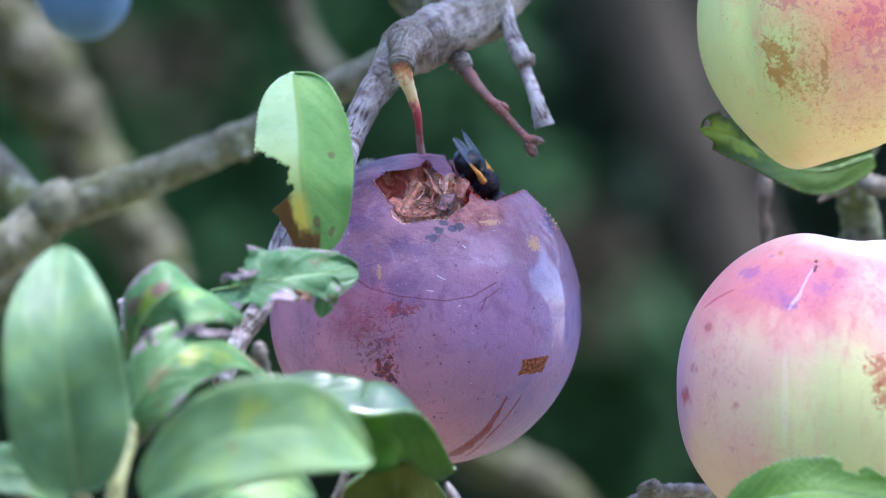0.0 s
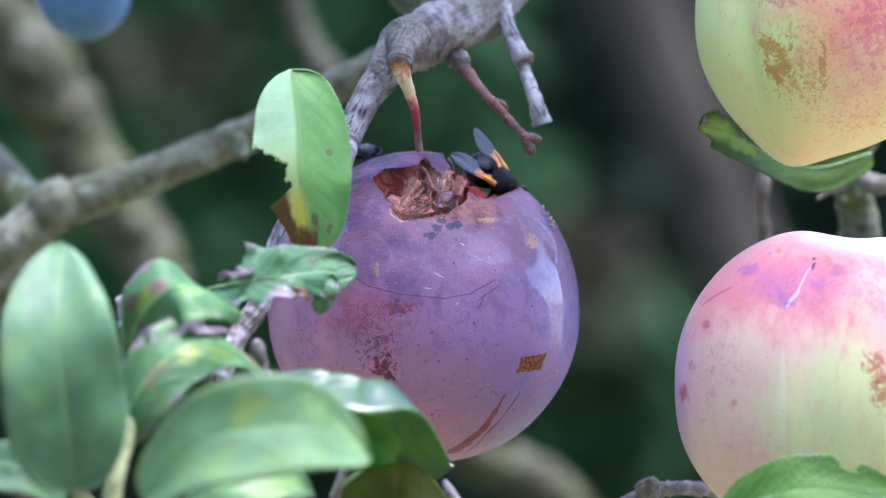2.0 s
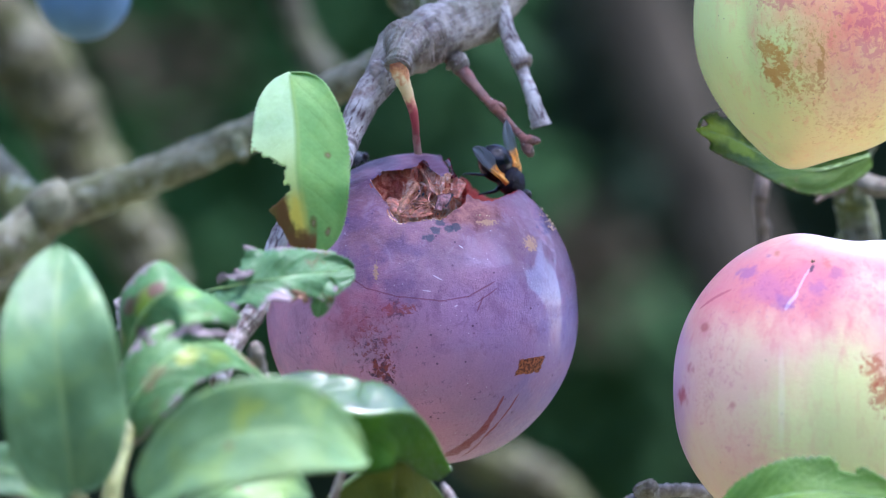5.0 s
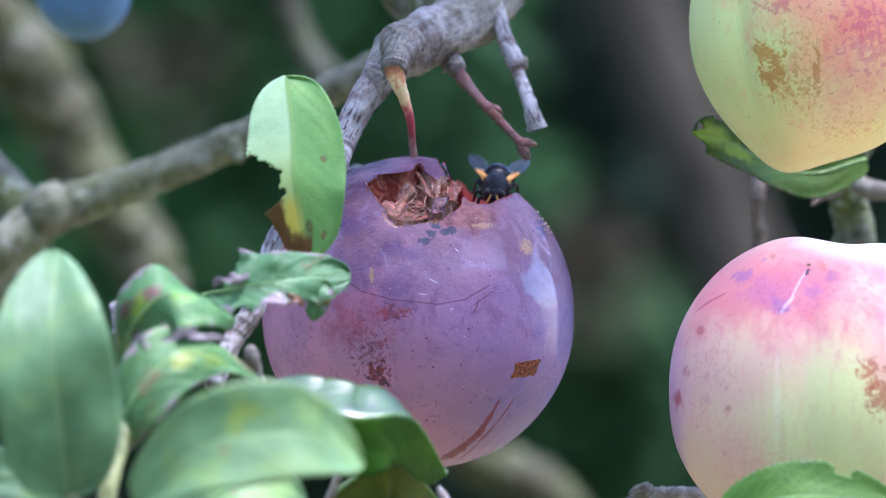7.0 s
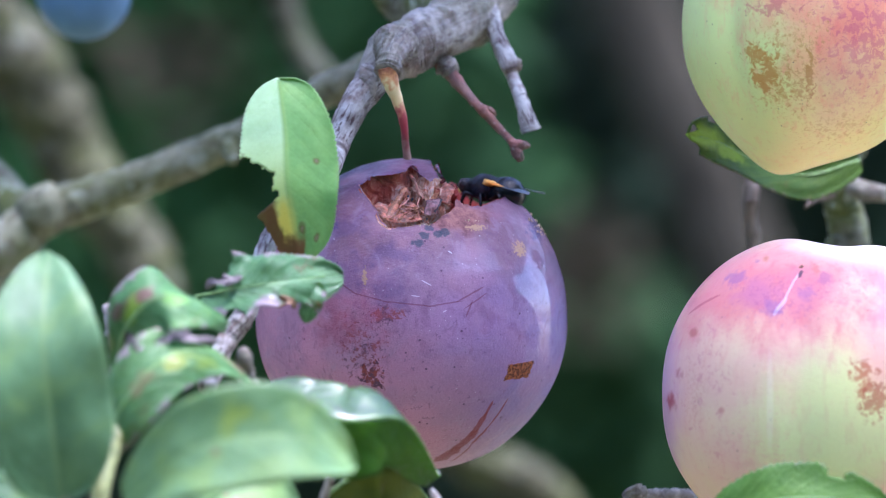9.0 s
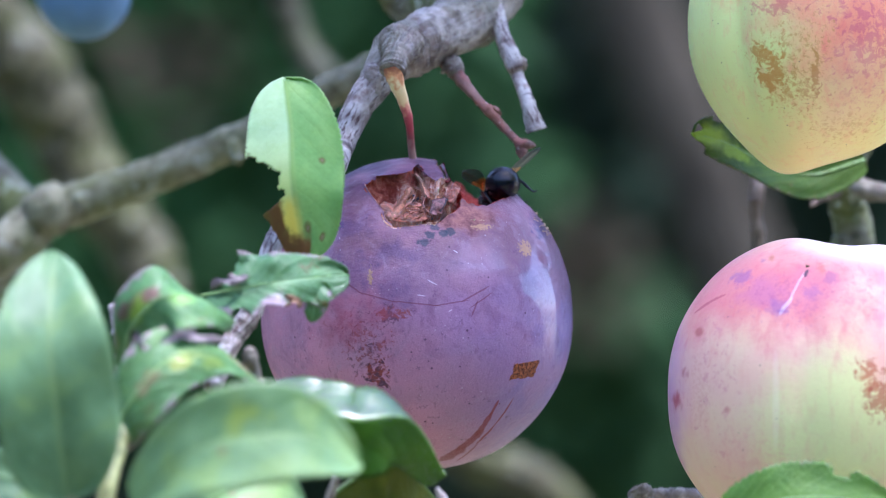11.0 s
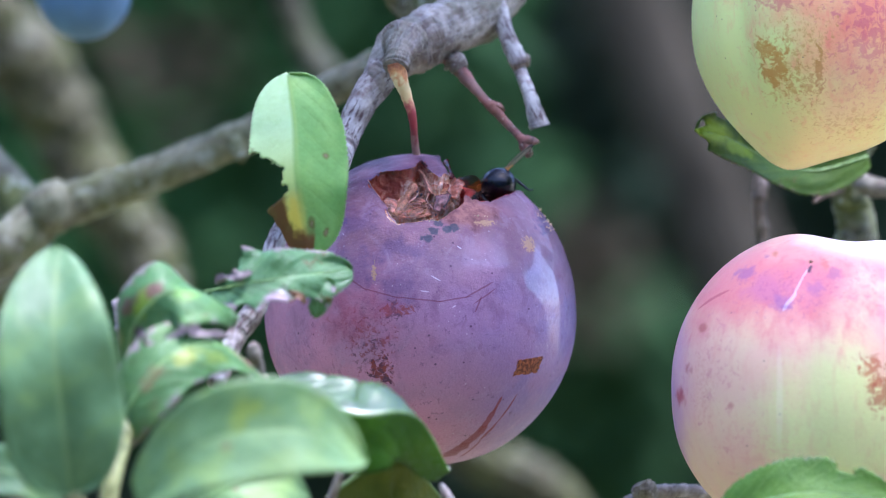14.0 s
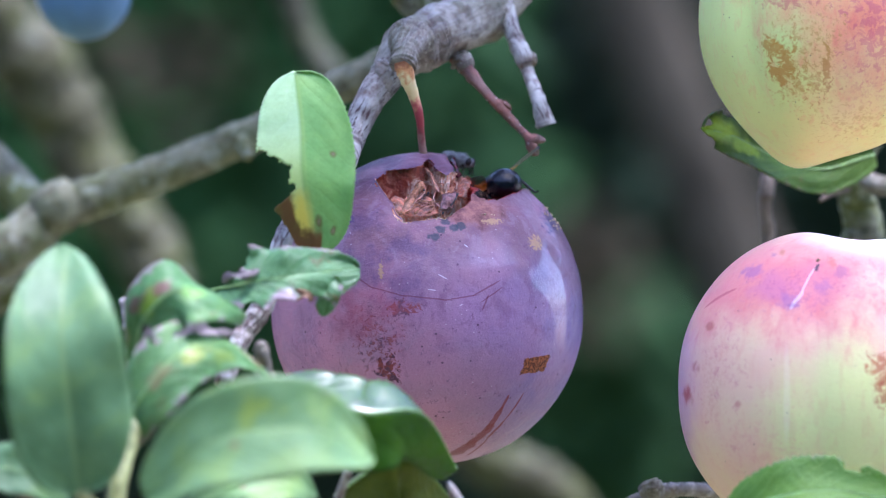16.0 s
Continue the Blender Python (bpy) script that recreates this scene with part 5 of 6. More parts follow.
damaged_plum()
TAN = (0.50, 0.26, 0.045)
blush = pale_skin("blushing_plum_skin", (0.74, 0.47, 0.36), (0.63, 0.145, 0.17), (-11, -11, 15.0), (20, 24, 6.6), (0.68, 0.76, 0.32), (
    # the sun's glare on the crest is painted in as paler skin
    ((4.0, -6.0, 22.0), (13.0, 17, 5.5), 1.8, 0.2, 0.9, (0.92, 0.80, 0.76)),
    ((10.0, -17.0, 13.0), (6.0, 9, 6.0), 2.2, 0.2, 0.6, (0.78, 0.26, 0.30)),
    ((-22.5, 2.0, -1.0), (6.5, 14, 18.0), 1.8, 0.12, 0.65, (0.47, 0.25, 0.50)),
    ((-18.0, -12.5, 7.8), (0.9, 3, 0.7), 1.9, 0.9, 0.7, (0.48, 0.12, 0.11)),
    ((-21.4, -7.0, -0.6), (1.2, 4.0, 2.0), 2.1, 0.6, 0.9, (0.36, 0.05, 0.06)),
    ((-20.4, -9.4, 3.2), (1.0, 3.0, 1.2), 2.2, 0.7, 0.75, (0.40, 0.06, 0.09)),
    ((-15.0, -16.5, -1.5), (0.8, 2.5, 0.7), 2.2, 0.9, 0.55, (0.46, 0.10, 0.11)),
    ((-17.2, -14.6, 1.2), (0.6, 2.0, 0.9), 2.2, 0.9, 0.5, (0.48, 0.10, 0.13)),
    ((-12.0, -16.0, -8.0), (9.0, 10, 9.0), 0.0, 1.0, 0.25, (0.66, 0.26, 0.27)),
    ((7.0, -20.5, 6.0), (6.0, 6, 7.5), 1.9, 0.25, 0.55, (0.80, 0.34, 0.34)),
    ((-18.5, -12.0, 1.0), (3.0, 5, 7.0), 0.2, 1.8, 0.22, (0.52, 0.15, 0.15)),
    ((3.4, -21.6, 3.4), (2.4, 4, 3.6), 0.5, 0.9, 0.75, (0.46, 0.12, 0.05)),
    ((5.0, -21.4, 0.2), (2.8, 4, 3.4), 0.6, 1.2, 0.75, (0.40, 0.10, 0.05)),
    ((-3.5, -17.0, 14.5), (7.0, 9, 4.0), 2.3, 0.35, 0.2, (0.44, 0.10, 0.28)),
    ((-10.0, -15.0, 14.0), (4.5, 8, 3.0), 2.4, 0.4, 0.36, (0.38, 0.10, 0.30)),
    ((-6.5, -17.0, 14.5), (9.0, 9, 4.5), 0.0, 1.6, 0.22, (0.24, 0.05, 0.15)),
    ((-8.0, -15.0, 13.0), (9.0, 9, 4.5), 0.0, 1.6, 0.2, (0.40, 0.08, 0.24)),
    ((2.5, -16.5, 14.0), (4.5, 8, 3.0), 0.0, 1.5, 0.3, (0.34, 0.06, 0.18)),
    ((-12.3, -8.9, 15.9), (2.2, 3, 1.7), 2.9, 0.7, 0.6, (0.27, 0.09, 0.27)),
    ((-8.2, -16.5, 12.1), (1.9, 3, 1.7), 2.9, 0.8, 0.55, (0.27, 0.11, 0.30)),
    ((-3.5, -16.5, 14.1), (1.8, 3, 1.2), 3.0, 0.9, 0.5, (0.33, 0.11, 0.27)),
    ((-1.1, -15.0, 16.1), (1.4, 3, 1.1), 3.0, 1.0, 0.55, (0.32, 0.10, 0.22)),
    ((-9.5, -7.9, 18.2), (0.7, 2, 0.6), 2.2, 0.8, 0.6, (0.28, 0.10, 0.25)),
    ((-8.4, -8.2, 18.6), (0.6, 2, 0.7), 2.3, 0.9, 0.7, (0.50, 0.17, 0.08)),
    ((-2.2, -13.4, 17.3), (0.6, 2, 1.1), 2.9, 1.1, 0.6, (0.55, 0.16, 0.13)),
    ((-18.2, -8.9, 8.7), (0.9, 3, 0.8), 2.2, 0.6, 0.8, (0.46, 0.12, 0.09)),
    ((-16.0, -13.0, 4.0), (6.0, 8, 12.0), -0.2, 0.7, 0.4, (0.55, 0.16, 0.22)),
    ((-8.7, -20.0, 0.0), (0.6, 5, 9.0), 1.5, 0.4, 0.18, (0.88, 0.86, 0.78))), green_dir=(-0.04, -0.985, -0.15, 18.5, 22.2), lines=(
    ((-4.5, -13.8, 17.2), (-6.9, -16.6, 13.2), 0.17, 0.5, (0.74, 0.70, 0.78)),
    ((-6.3, -16.2, 14.0), (-8.3, -17.2, 11.3), 0.34, 0.5, (0.72, 0.68, 0.78)),
    ((-4.1, -13.6, 17.6), (-4.6, -14.5, 16.4), 0.3, 0.85, (0.05, 0.03, 0.06)),
    ((-20.1, -6.0, 12.6), (-14.4, -9.8, 13.8), 0.36, 0.7, (0.42, 0.05, 0.08)),
    ((-8.6, -16.6, 11.9), (-6.8, -17.4, 11.9), 0.35, 0.4, (0.20, 0.08, 0.28))))
whole_plum("pale_plum", "half-ripe cream plum flushed pink and violet", (53.8, -22, -19.23), 21.95, 21.95, 20.9, blush, 4.48, 2.15, dent=1.6, dent_at=2.0, gain=(1.03, 1.05), scar=(-4.1, -12.4, 17.2))
peach = pale_skin("yellow_plum_skin", (0.86, 0.76, 0.30), (0.84, 0.20, 0.17), (4, -15, 5), (12, 14, 12), (0.66, 0.78, 0.29), (
    ((-7.6, -14.0, -7.0), (2.6, 6, 4.0), 0.55, 0.75, 0.85, TAN),
    ((-9.0, -13.5, -4.2), (1.6, 5, 2.0), 0.8, 1.0, 0.8, TAN),
    ((-1.6, -16.0, -6.8), (0.7, 5, 4.5), 0.7, 0.9, 0.8, TAN),
    ((-4.5, -15.0, -9.5), (4.5, 7, 3.5), 0.2, 1.4, 0.6, TAN),
    ((-4.0, -15.0, -4.0), (7.0, 9, 8.0), 0.0, 1.7, 0.5, TAN),
    ((-6.0, -16.0, 2.5), (5.0, 8, 2.5), 0.4, 0.8, 0.6, (0.56, 0.12, 0.14)),
    ((5.0, -15.0, -10.0), (6.0, 8, 5.0), 0.0, 1.4, 0.35, (0.60, 0.20, 0.18)),
    ((6.0, -16.0, -2.0), (7.0, 9, 9.0), 0.3, 0.8, 0.6, (0.62, 0.13, 0.19)),
    ((3.0, -12.0, -14.5), (9.0, 9, 4.0), 0.0, 1.6, 0.35, TAN),
    ((4.0, -15.0, -9.0), (9.0, 9, 8.0), 1.9, 0.15, 0.32, (0.84, 0.40, 0.33))), green_dir=(-0.90, -0.40, -0.15, 9.0, 15.0))
whole_plum("pale_plum", "yellow-green plum with pink flush and russet netting", (53.5, -8, 31.8), 18.0, 20.0, 19.0, peach, 3.95, 2.05, tip=2.3, tip_at=-5.2, gain=(1.06, 1.1), groove=0.06)
blue = plain_material("bloomed_blue_skin", (0.09, 0.21, 0.36), 0.6, 0.15, 0.15)
SWAYING_BEFORE = len(SWAYING)
whole_plum("blue_plum", "dusty blue plum out of focus behind", (-57.7, 80, 42.5), 7.9, 9.0, 9.0, blue, 1.0, 2.0)
del SWAYING[SWAYING_BEFORE:]


# ---------------------------------------------------------------- leaves
def leaves():
    near = (1.15, 1.15)
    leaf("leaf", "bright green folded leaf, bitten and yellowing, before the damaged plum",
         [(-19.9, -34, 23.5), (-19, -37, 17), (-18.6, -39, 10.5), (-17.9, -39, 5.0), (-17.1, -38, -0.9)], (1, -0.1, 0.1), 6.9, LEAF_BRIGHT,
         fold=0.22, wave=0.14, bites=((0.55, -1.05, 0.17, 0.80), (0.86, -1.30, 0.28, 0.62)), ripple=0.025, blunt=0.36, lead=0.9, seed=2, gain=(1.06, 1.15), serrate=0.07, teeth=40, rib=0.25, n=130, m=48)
    torn = leaf("leaf", "ragged waxy green leaf with torn brown edge",
                [(-30.2, -50, -5.4), (-25.4, -52, -4.5), (-19.6, -52, -3.6), (-11.3, -47, -2.6)], (0.12, -0.45, -0.8), 5.0, LEAF_BLUE,
                fold=0.12, wave=0.5, ripple=0.1, bites=((0.72, 1.05, 0.10, 0.40), (0.56, 1.1, 0.10, 0.36), (0.36, 1.15, 0.10, 0.5), (0.0, -1.0, 0.36, 1.1), (0.14, 1.1, 0.14, 0.6), (0.99, -1.0, 0.05, 0.3)), seed=9, gain=(1.08, 1.1), blunt=0.36, n=130, m=48, rib=0.13)
    part("torn_lobe", blade([(-14.8, -49.5, -3.6), (-15.0, -50.5, -5.4), (-15.5, -50.5, -7.2), (-15.9, -50, -8.9)], (1, -0.3, 0.2), 1.7, fold=0.2, wave=0.4, blunt=0.5, lead=0.7, seed=12, n=40, m=16), LEAF_BLUE, torn, "hanging torn lobe of the leaf")
    part("withered_edge", blade([(-28.6, -52, -4.4), (-27.2, -53, -3.5), (-25.6, -53, -3.3), (-24.0, -52, -2.9)], (0.2, -0.6, -0.8), 0.8, fold=0.4, wave=1.1, ripple=0.25, bites=((0.4, -1.0, 0.12, 0.8),), serrate=0.4, teeth=8, blunt=0.5, seed=17, n=30, m=10), WITHERED, torn, "dead violet-grey torn edge")
    part("withered_edge", blade([(-20.6, -52, -5.4), (-19.2, -53, -6.2), (-18.0, -53, -6.0), (-17.0, -52, -6.8)], (0.2, -0.6, -0.8), 0.8, fold=0.5, wave=0.9, blunt=0.5, seed=15, n=30, m=10), SCAR, torn, "curled dead brown edge")
    leaf("leaf", "smooth upright oval green leaf, out of focus on its short stalk",
         [(-44.2, -88, -29.6), (-45.2, -90, -20.4), (-46.2, -89.5, -9.5), (-46.2, -82, 0.3)], (1, 0.25, 0.08), 7.7, LEAF_SOFT, fold=0.18, wave=0.12, seed=14, gain=near, blunt=0.5, lead=0.8, rib=0,
         stem=[(-44.2, -88, -29.4, 0.8), (-42.8, -84, -31.7, 0.9), (-40.5, -80, -34.6, 1)])
    leaf("leaf", "curled green leaf with red-brown spots",
         [(-39.4, -64, -15.0), (-38, -68, -9.3), (-34.0, -70, -5.4), (-29.5, -68, -5.8), (-25.3, -62, -8.5)], (0.65, -0.5, -0.75), 5.6, LEAF_SPOTTED, fold=-0.2, wave=0.3, ripple=0.15, seed=21, gain=(1.1, 1.12), blunt=0.5)
    margin = leaf("leaf", "green leaf with a reddish torn margin, curling over",
         [(-40.3, -72, -24.6), (-37.7, -75, -18.5), (-33.2, -74, -13.3), (-27.8, -70, -11.9), (-21.9, -64, -16.2)], (0.5, -0.45, -0.8), 4.9, LEAF_MARGIN, fold=-0.15, wave=0.22, ripple=0.16, seed=27, gain=(1.12, 1.13), blunt=0.55,
         bites=((0.8, -0.95, 0.15, 0.35),))
    part("withered_edge", blade([(-33.6, -77, -10.9), (-30.8, -77.5, -10.3), (-28.4, -77, -10.2), (-25.6, -75, -10.8)], (0.1, -0.5, -0.85), 0.75, fold=0.3, wave=1.1, ripple=0.25, bites=((0.3, 1.0, 0.10, 0.8), (0.66, -1.0, 0.12, 0.9)), serrate=0.4, teeth=9, blunt=0.5, seed=71, n=36, m=10), WITHERED, margin, "dead violet-grey torn edge")
    part("withered_edge", blade([(-36.9, -77, -9.6), (-36.4, -77.5, -11.0), (-35.0, -77, -11.6)], (0.5, -0.5, -0.7), 0.9, fold=0.3, wave=1.0, ripple=0.25, serrate=0.4, teeth=7, blunt=0.5, seed=73, n=30, m=10), WITHERED, margin, "dead violet-grey torn edge")
    leaf("leaf", "broad smooth light green leaf, blurred, with a faint midrib",
         [(-35.7, -98, -29.4), (-28.2, -102, -23.2), (-20.2, -102, -21.2), (-13.6, -100, -21.9), (-8.7, -96, -24.9)], (0.22, -0.3, -0.9), 6.2, LEAF_BROAD, fold=0.1, wave=0.12, seed=33, gain=(1.18, 1.15), blunt=0.5, rib=0.1)
    leaf("leaf", "glossy dark green leaf folded over, with a pale sheen",
         [(-23.1, -62, -17.9), (-16.7, -66, -19.3), (-9.5, -68, -20.6), (-2.8, -63, -21.0), (1.7, -51, -28.6)], (0.05, -0.5, -0.85), 7.4, LEAF_DARK, fold=-0.6, wave=0.12, ripple=0.16, seed=38, gain=(1.14, 1.14), blunt=0.4)
    leaf("leaf", "dark green leaf below, folded, with a yellow rim",
         [(-14.3, -48, -32.3), (-8.7, -54, -28.3), (-3.6, -52, -27.8), (1.8, -42, -34.1)], (0.05, -0.5, -0.85), 6.4, LEAF_OLIVE, fold=-0.75, wave=0.2, seed=44, gain=(1.1, 1.1), blunt=0.45)
    leaf("leaf", "bluish green leaf low under the others",
         [(-32.1, -70, -32.4), (-25.7, -70, -29.6), (-20.1, -68, -29), (-15.9, -66, -31.3)], (0.1, -0.5, -0.8), 3.6, LEAF_BROAD, fold=0.1, wave=0.2, seed=50, gain=(1.12, 1.12))
    leaf("leaf", "small green leaf at the edge of the shoot",
         [(-58.5, -80, -28.4), (-54.4, -80, -27), (-50.2, -80, -28.4), (-45.9, -78, -32.3)], (0.1, -0.5, -0.8), 3.4, LEAF_SOFT, fold=0.1, wave=0.2, seed=55, gain=near)
    leaf("leaf", "dark green leaf with bright torn margin behind the yellow plum",
         [(62.9, 20, 13.7), (54.9, 18, 11.5), (47.9, 13, 13.2), (41.7, 6, 15.9), (36.5, 0, 17)], (0.1, 0.30, 0.94), 4.0, LEAF_TORN, fold=0.2, wave=0.3, seed=61, gain=(0.95, 0.97), n=110, m=36, bites=((0.99, 0.5, 0.08, 0.3), (0.98, -0.9, 0.07, 0.35), (0.8, 1.0, 0.07, 0.2)), blunt=0.3)
    leaf("leaf", "bright green finely toothed leaf before the pale plum",
         [(36.5, -49.0, -34.8), (43.5, -52.9, -32.0), (50.7, -52.9, -31.3), (59.8, -51.0, -32.9)], (0.1, -0.55, -0.8), 4.85, LEAF_TOOTHED, fold=0.15, wave=0.15, seed=66, gain=(1.06, 1.08), serrate=0.25, teeth=40, bites=((0.74, -1.0, 0.05, 0.3),), blunt=0.4)
    s = thing("leafy_shoot", (-40.1, -80, -31.1), "short yellow-green shoot that carries the leaf rosette", "twig")
    part("stem", tube([(-40.8, -80, -33.9, 1.3), (-40, -79, -28.4, 1.2), (-39.3, -76, -24.4, 1.35), (-38.2, -73, -20.7, 1), (-37.3, -71, -17.6, 0.7)], 40, 14, 0.1, 7), SHOOT, s)
    SWAYING.append((s, (1.12, 1.12)))
    s = thing("twig", (-13.2, -58, -31.5), "blurred violet-grey twig under the glossy leaf", "twig")
    part("stem", tube([(-12.4, -58, -28.6, 0.55), (-13.2, -58, -31.0, 0.6), (-14.4, -58, -34.6, 0.65)], 24, 12, 0.12, 17), BARK_SILVER, s)
    SWAYING.append((s, (1.1, 1.1)))
    s = thing("twig", (1.0, -52, -31.4), "pale cut twig end at the leaf's edge", "twig")
    part("stem", tube([(0.4, -52, -30.2, 0.3), (1.2, -52, -31.8, 0.75), (2.0, -51, -33.6, 0.8), (2.6, -50, -35.4, 0.7)], 24, 12, 0.15, 19), BARK_SILVER, s)
    SWAYING.append((s, (1.1, 1.1)))
    s = thing("bud", (-23.6, -58, -12.6), "small pale withered bud on the shoot", "bud")
    part("scale", tube([(-23.9, -58, -11.9, 0.35), (-23.6, -58, -12.6, 0.95), (-23.4, -58, -13.6, 0.9), (-22.9, -57, -15.2, 0.75), (-22.2, -56, -17.4, 0.7)], 30, 14, 0.35, 5, rings=0.2), BARK, s, "withered brown bud scale")
    SWAYING.append((s, (1.1, 1.1)))
    s = thing("twig", (-40.4, -50, -12.5), "pale lichen-grey twig behind the leaf rosette", "twig")
    part("stem", tube([(-41.6, -49, -6.6, 0.7), (-41.0, -50, -9.6, 0.8), (-40.4, -50, -12.5, 1.0), (-40.2, -51, -15.0, 0.8), (-39.4, -52, -18.6, 0.85)], 30, 12, 0.3, 23, rings=0.2), BARK_SILVER, s)
    SWAYING.append((s, (1.1, 1.1)))
    s = thing("twig", (-53.6, -60, -30.9), "blurred brown twig under the leaves", "twig")
    part("stem", tube([(-58, -66, -29.1, 1.2), (-53.9, -64, -30.3, 1.1), (-48.5, -60, -33.4, 1.1)], 24, 12, 0.15, 7), BARK_RED, s)
    SWAYING.append((s, (1.1, 1.1)))


leaves()


# ---------------------------------------------------------------- flies
def wing_blade(length, wide, sign):
    """A fly's wing along +x from its root, in millimetres."""
    bm = bmesh.new()
    n, m = 22, 8
    rows = []
    for i in range(n + 1):
        s = i / n
        w = wide * (0.16 + 0.84 * math.sin(math.pi * min(1, s * 0.62 + 0.10)) ** 1.2) * (1 if s < 0.6 else math.sqrt(max(0.0, 1 - ((s - 0.6) / 0.4) ** 2)))
        row = []
        for j in range(m + 1):
            a = j / m
            row.append(bm.verts.new((s * length, sign * (a * w - 0.32 * w), 0.22 * math.sin(a * 9) * s * 0.4 + 0.25 * s * a)))
        rows.append(row)
    for a, b in zip(rows, rows[1:]):
        for k in range(m):
            bm.faces.new((a[k], a[k + 1], b[k + 1], b[k]))
    return bm


def local(name, bm, material, parent, label="", at=None):
    """A part in its thing's own space, in millimetres."""
    for v in bm.verts:
        v.co = v.co * MM
    me = bpy.data.meshes.new(name)
    bm.to_mesh(me)
    bm.free()
    for p in me.polygons:
        p.use_smooth = True
    me.materials.append(material)
    ob = new(name, me)
    ob.parent = parent
    if at:
        ob.location = Vector(at) * MM
    if label:
        tagged(ob, label)
    return ob


def bristles(bm, centre, radii, count, length, rng):
    for _ in range(count):
        d = Vector((rng.gauss(0, 1), rng.gauss(0, 1), rng.gauss(0.3, 1))).normalized()
        p = Vector(centre) + Vector((d.x * radii[0], d.y * radii[1], d.z * radii[2]))
        tip = p + (d + Vector((-0.4, 0, 0))).normalized() * length
        s = d.orthogonal().normalized() * 0.03
        q = d.cross(s).normalized() * 0.03
        a = [bm.verts.new(p + s), bm.verts.new(p - s * 0.5 + q), bm.verts.new(p - s * 0.5 - q), bm.verts.new(tip)]
        for f in ((0, 1, 3), (1, 2, 3), (2, 0, 3)):
            bm.faces.new([a[k] for k in f])


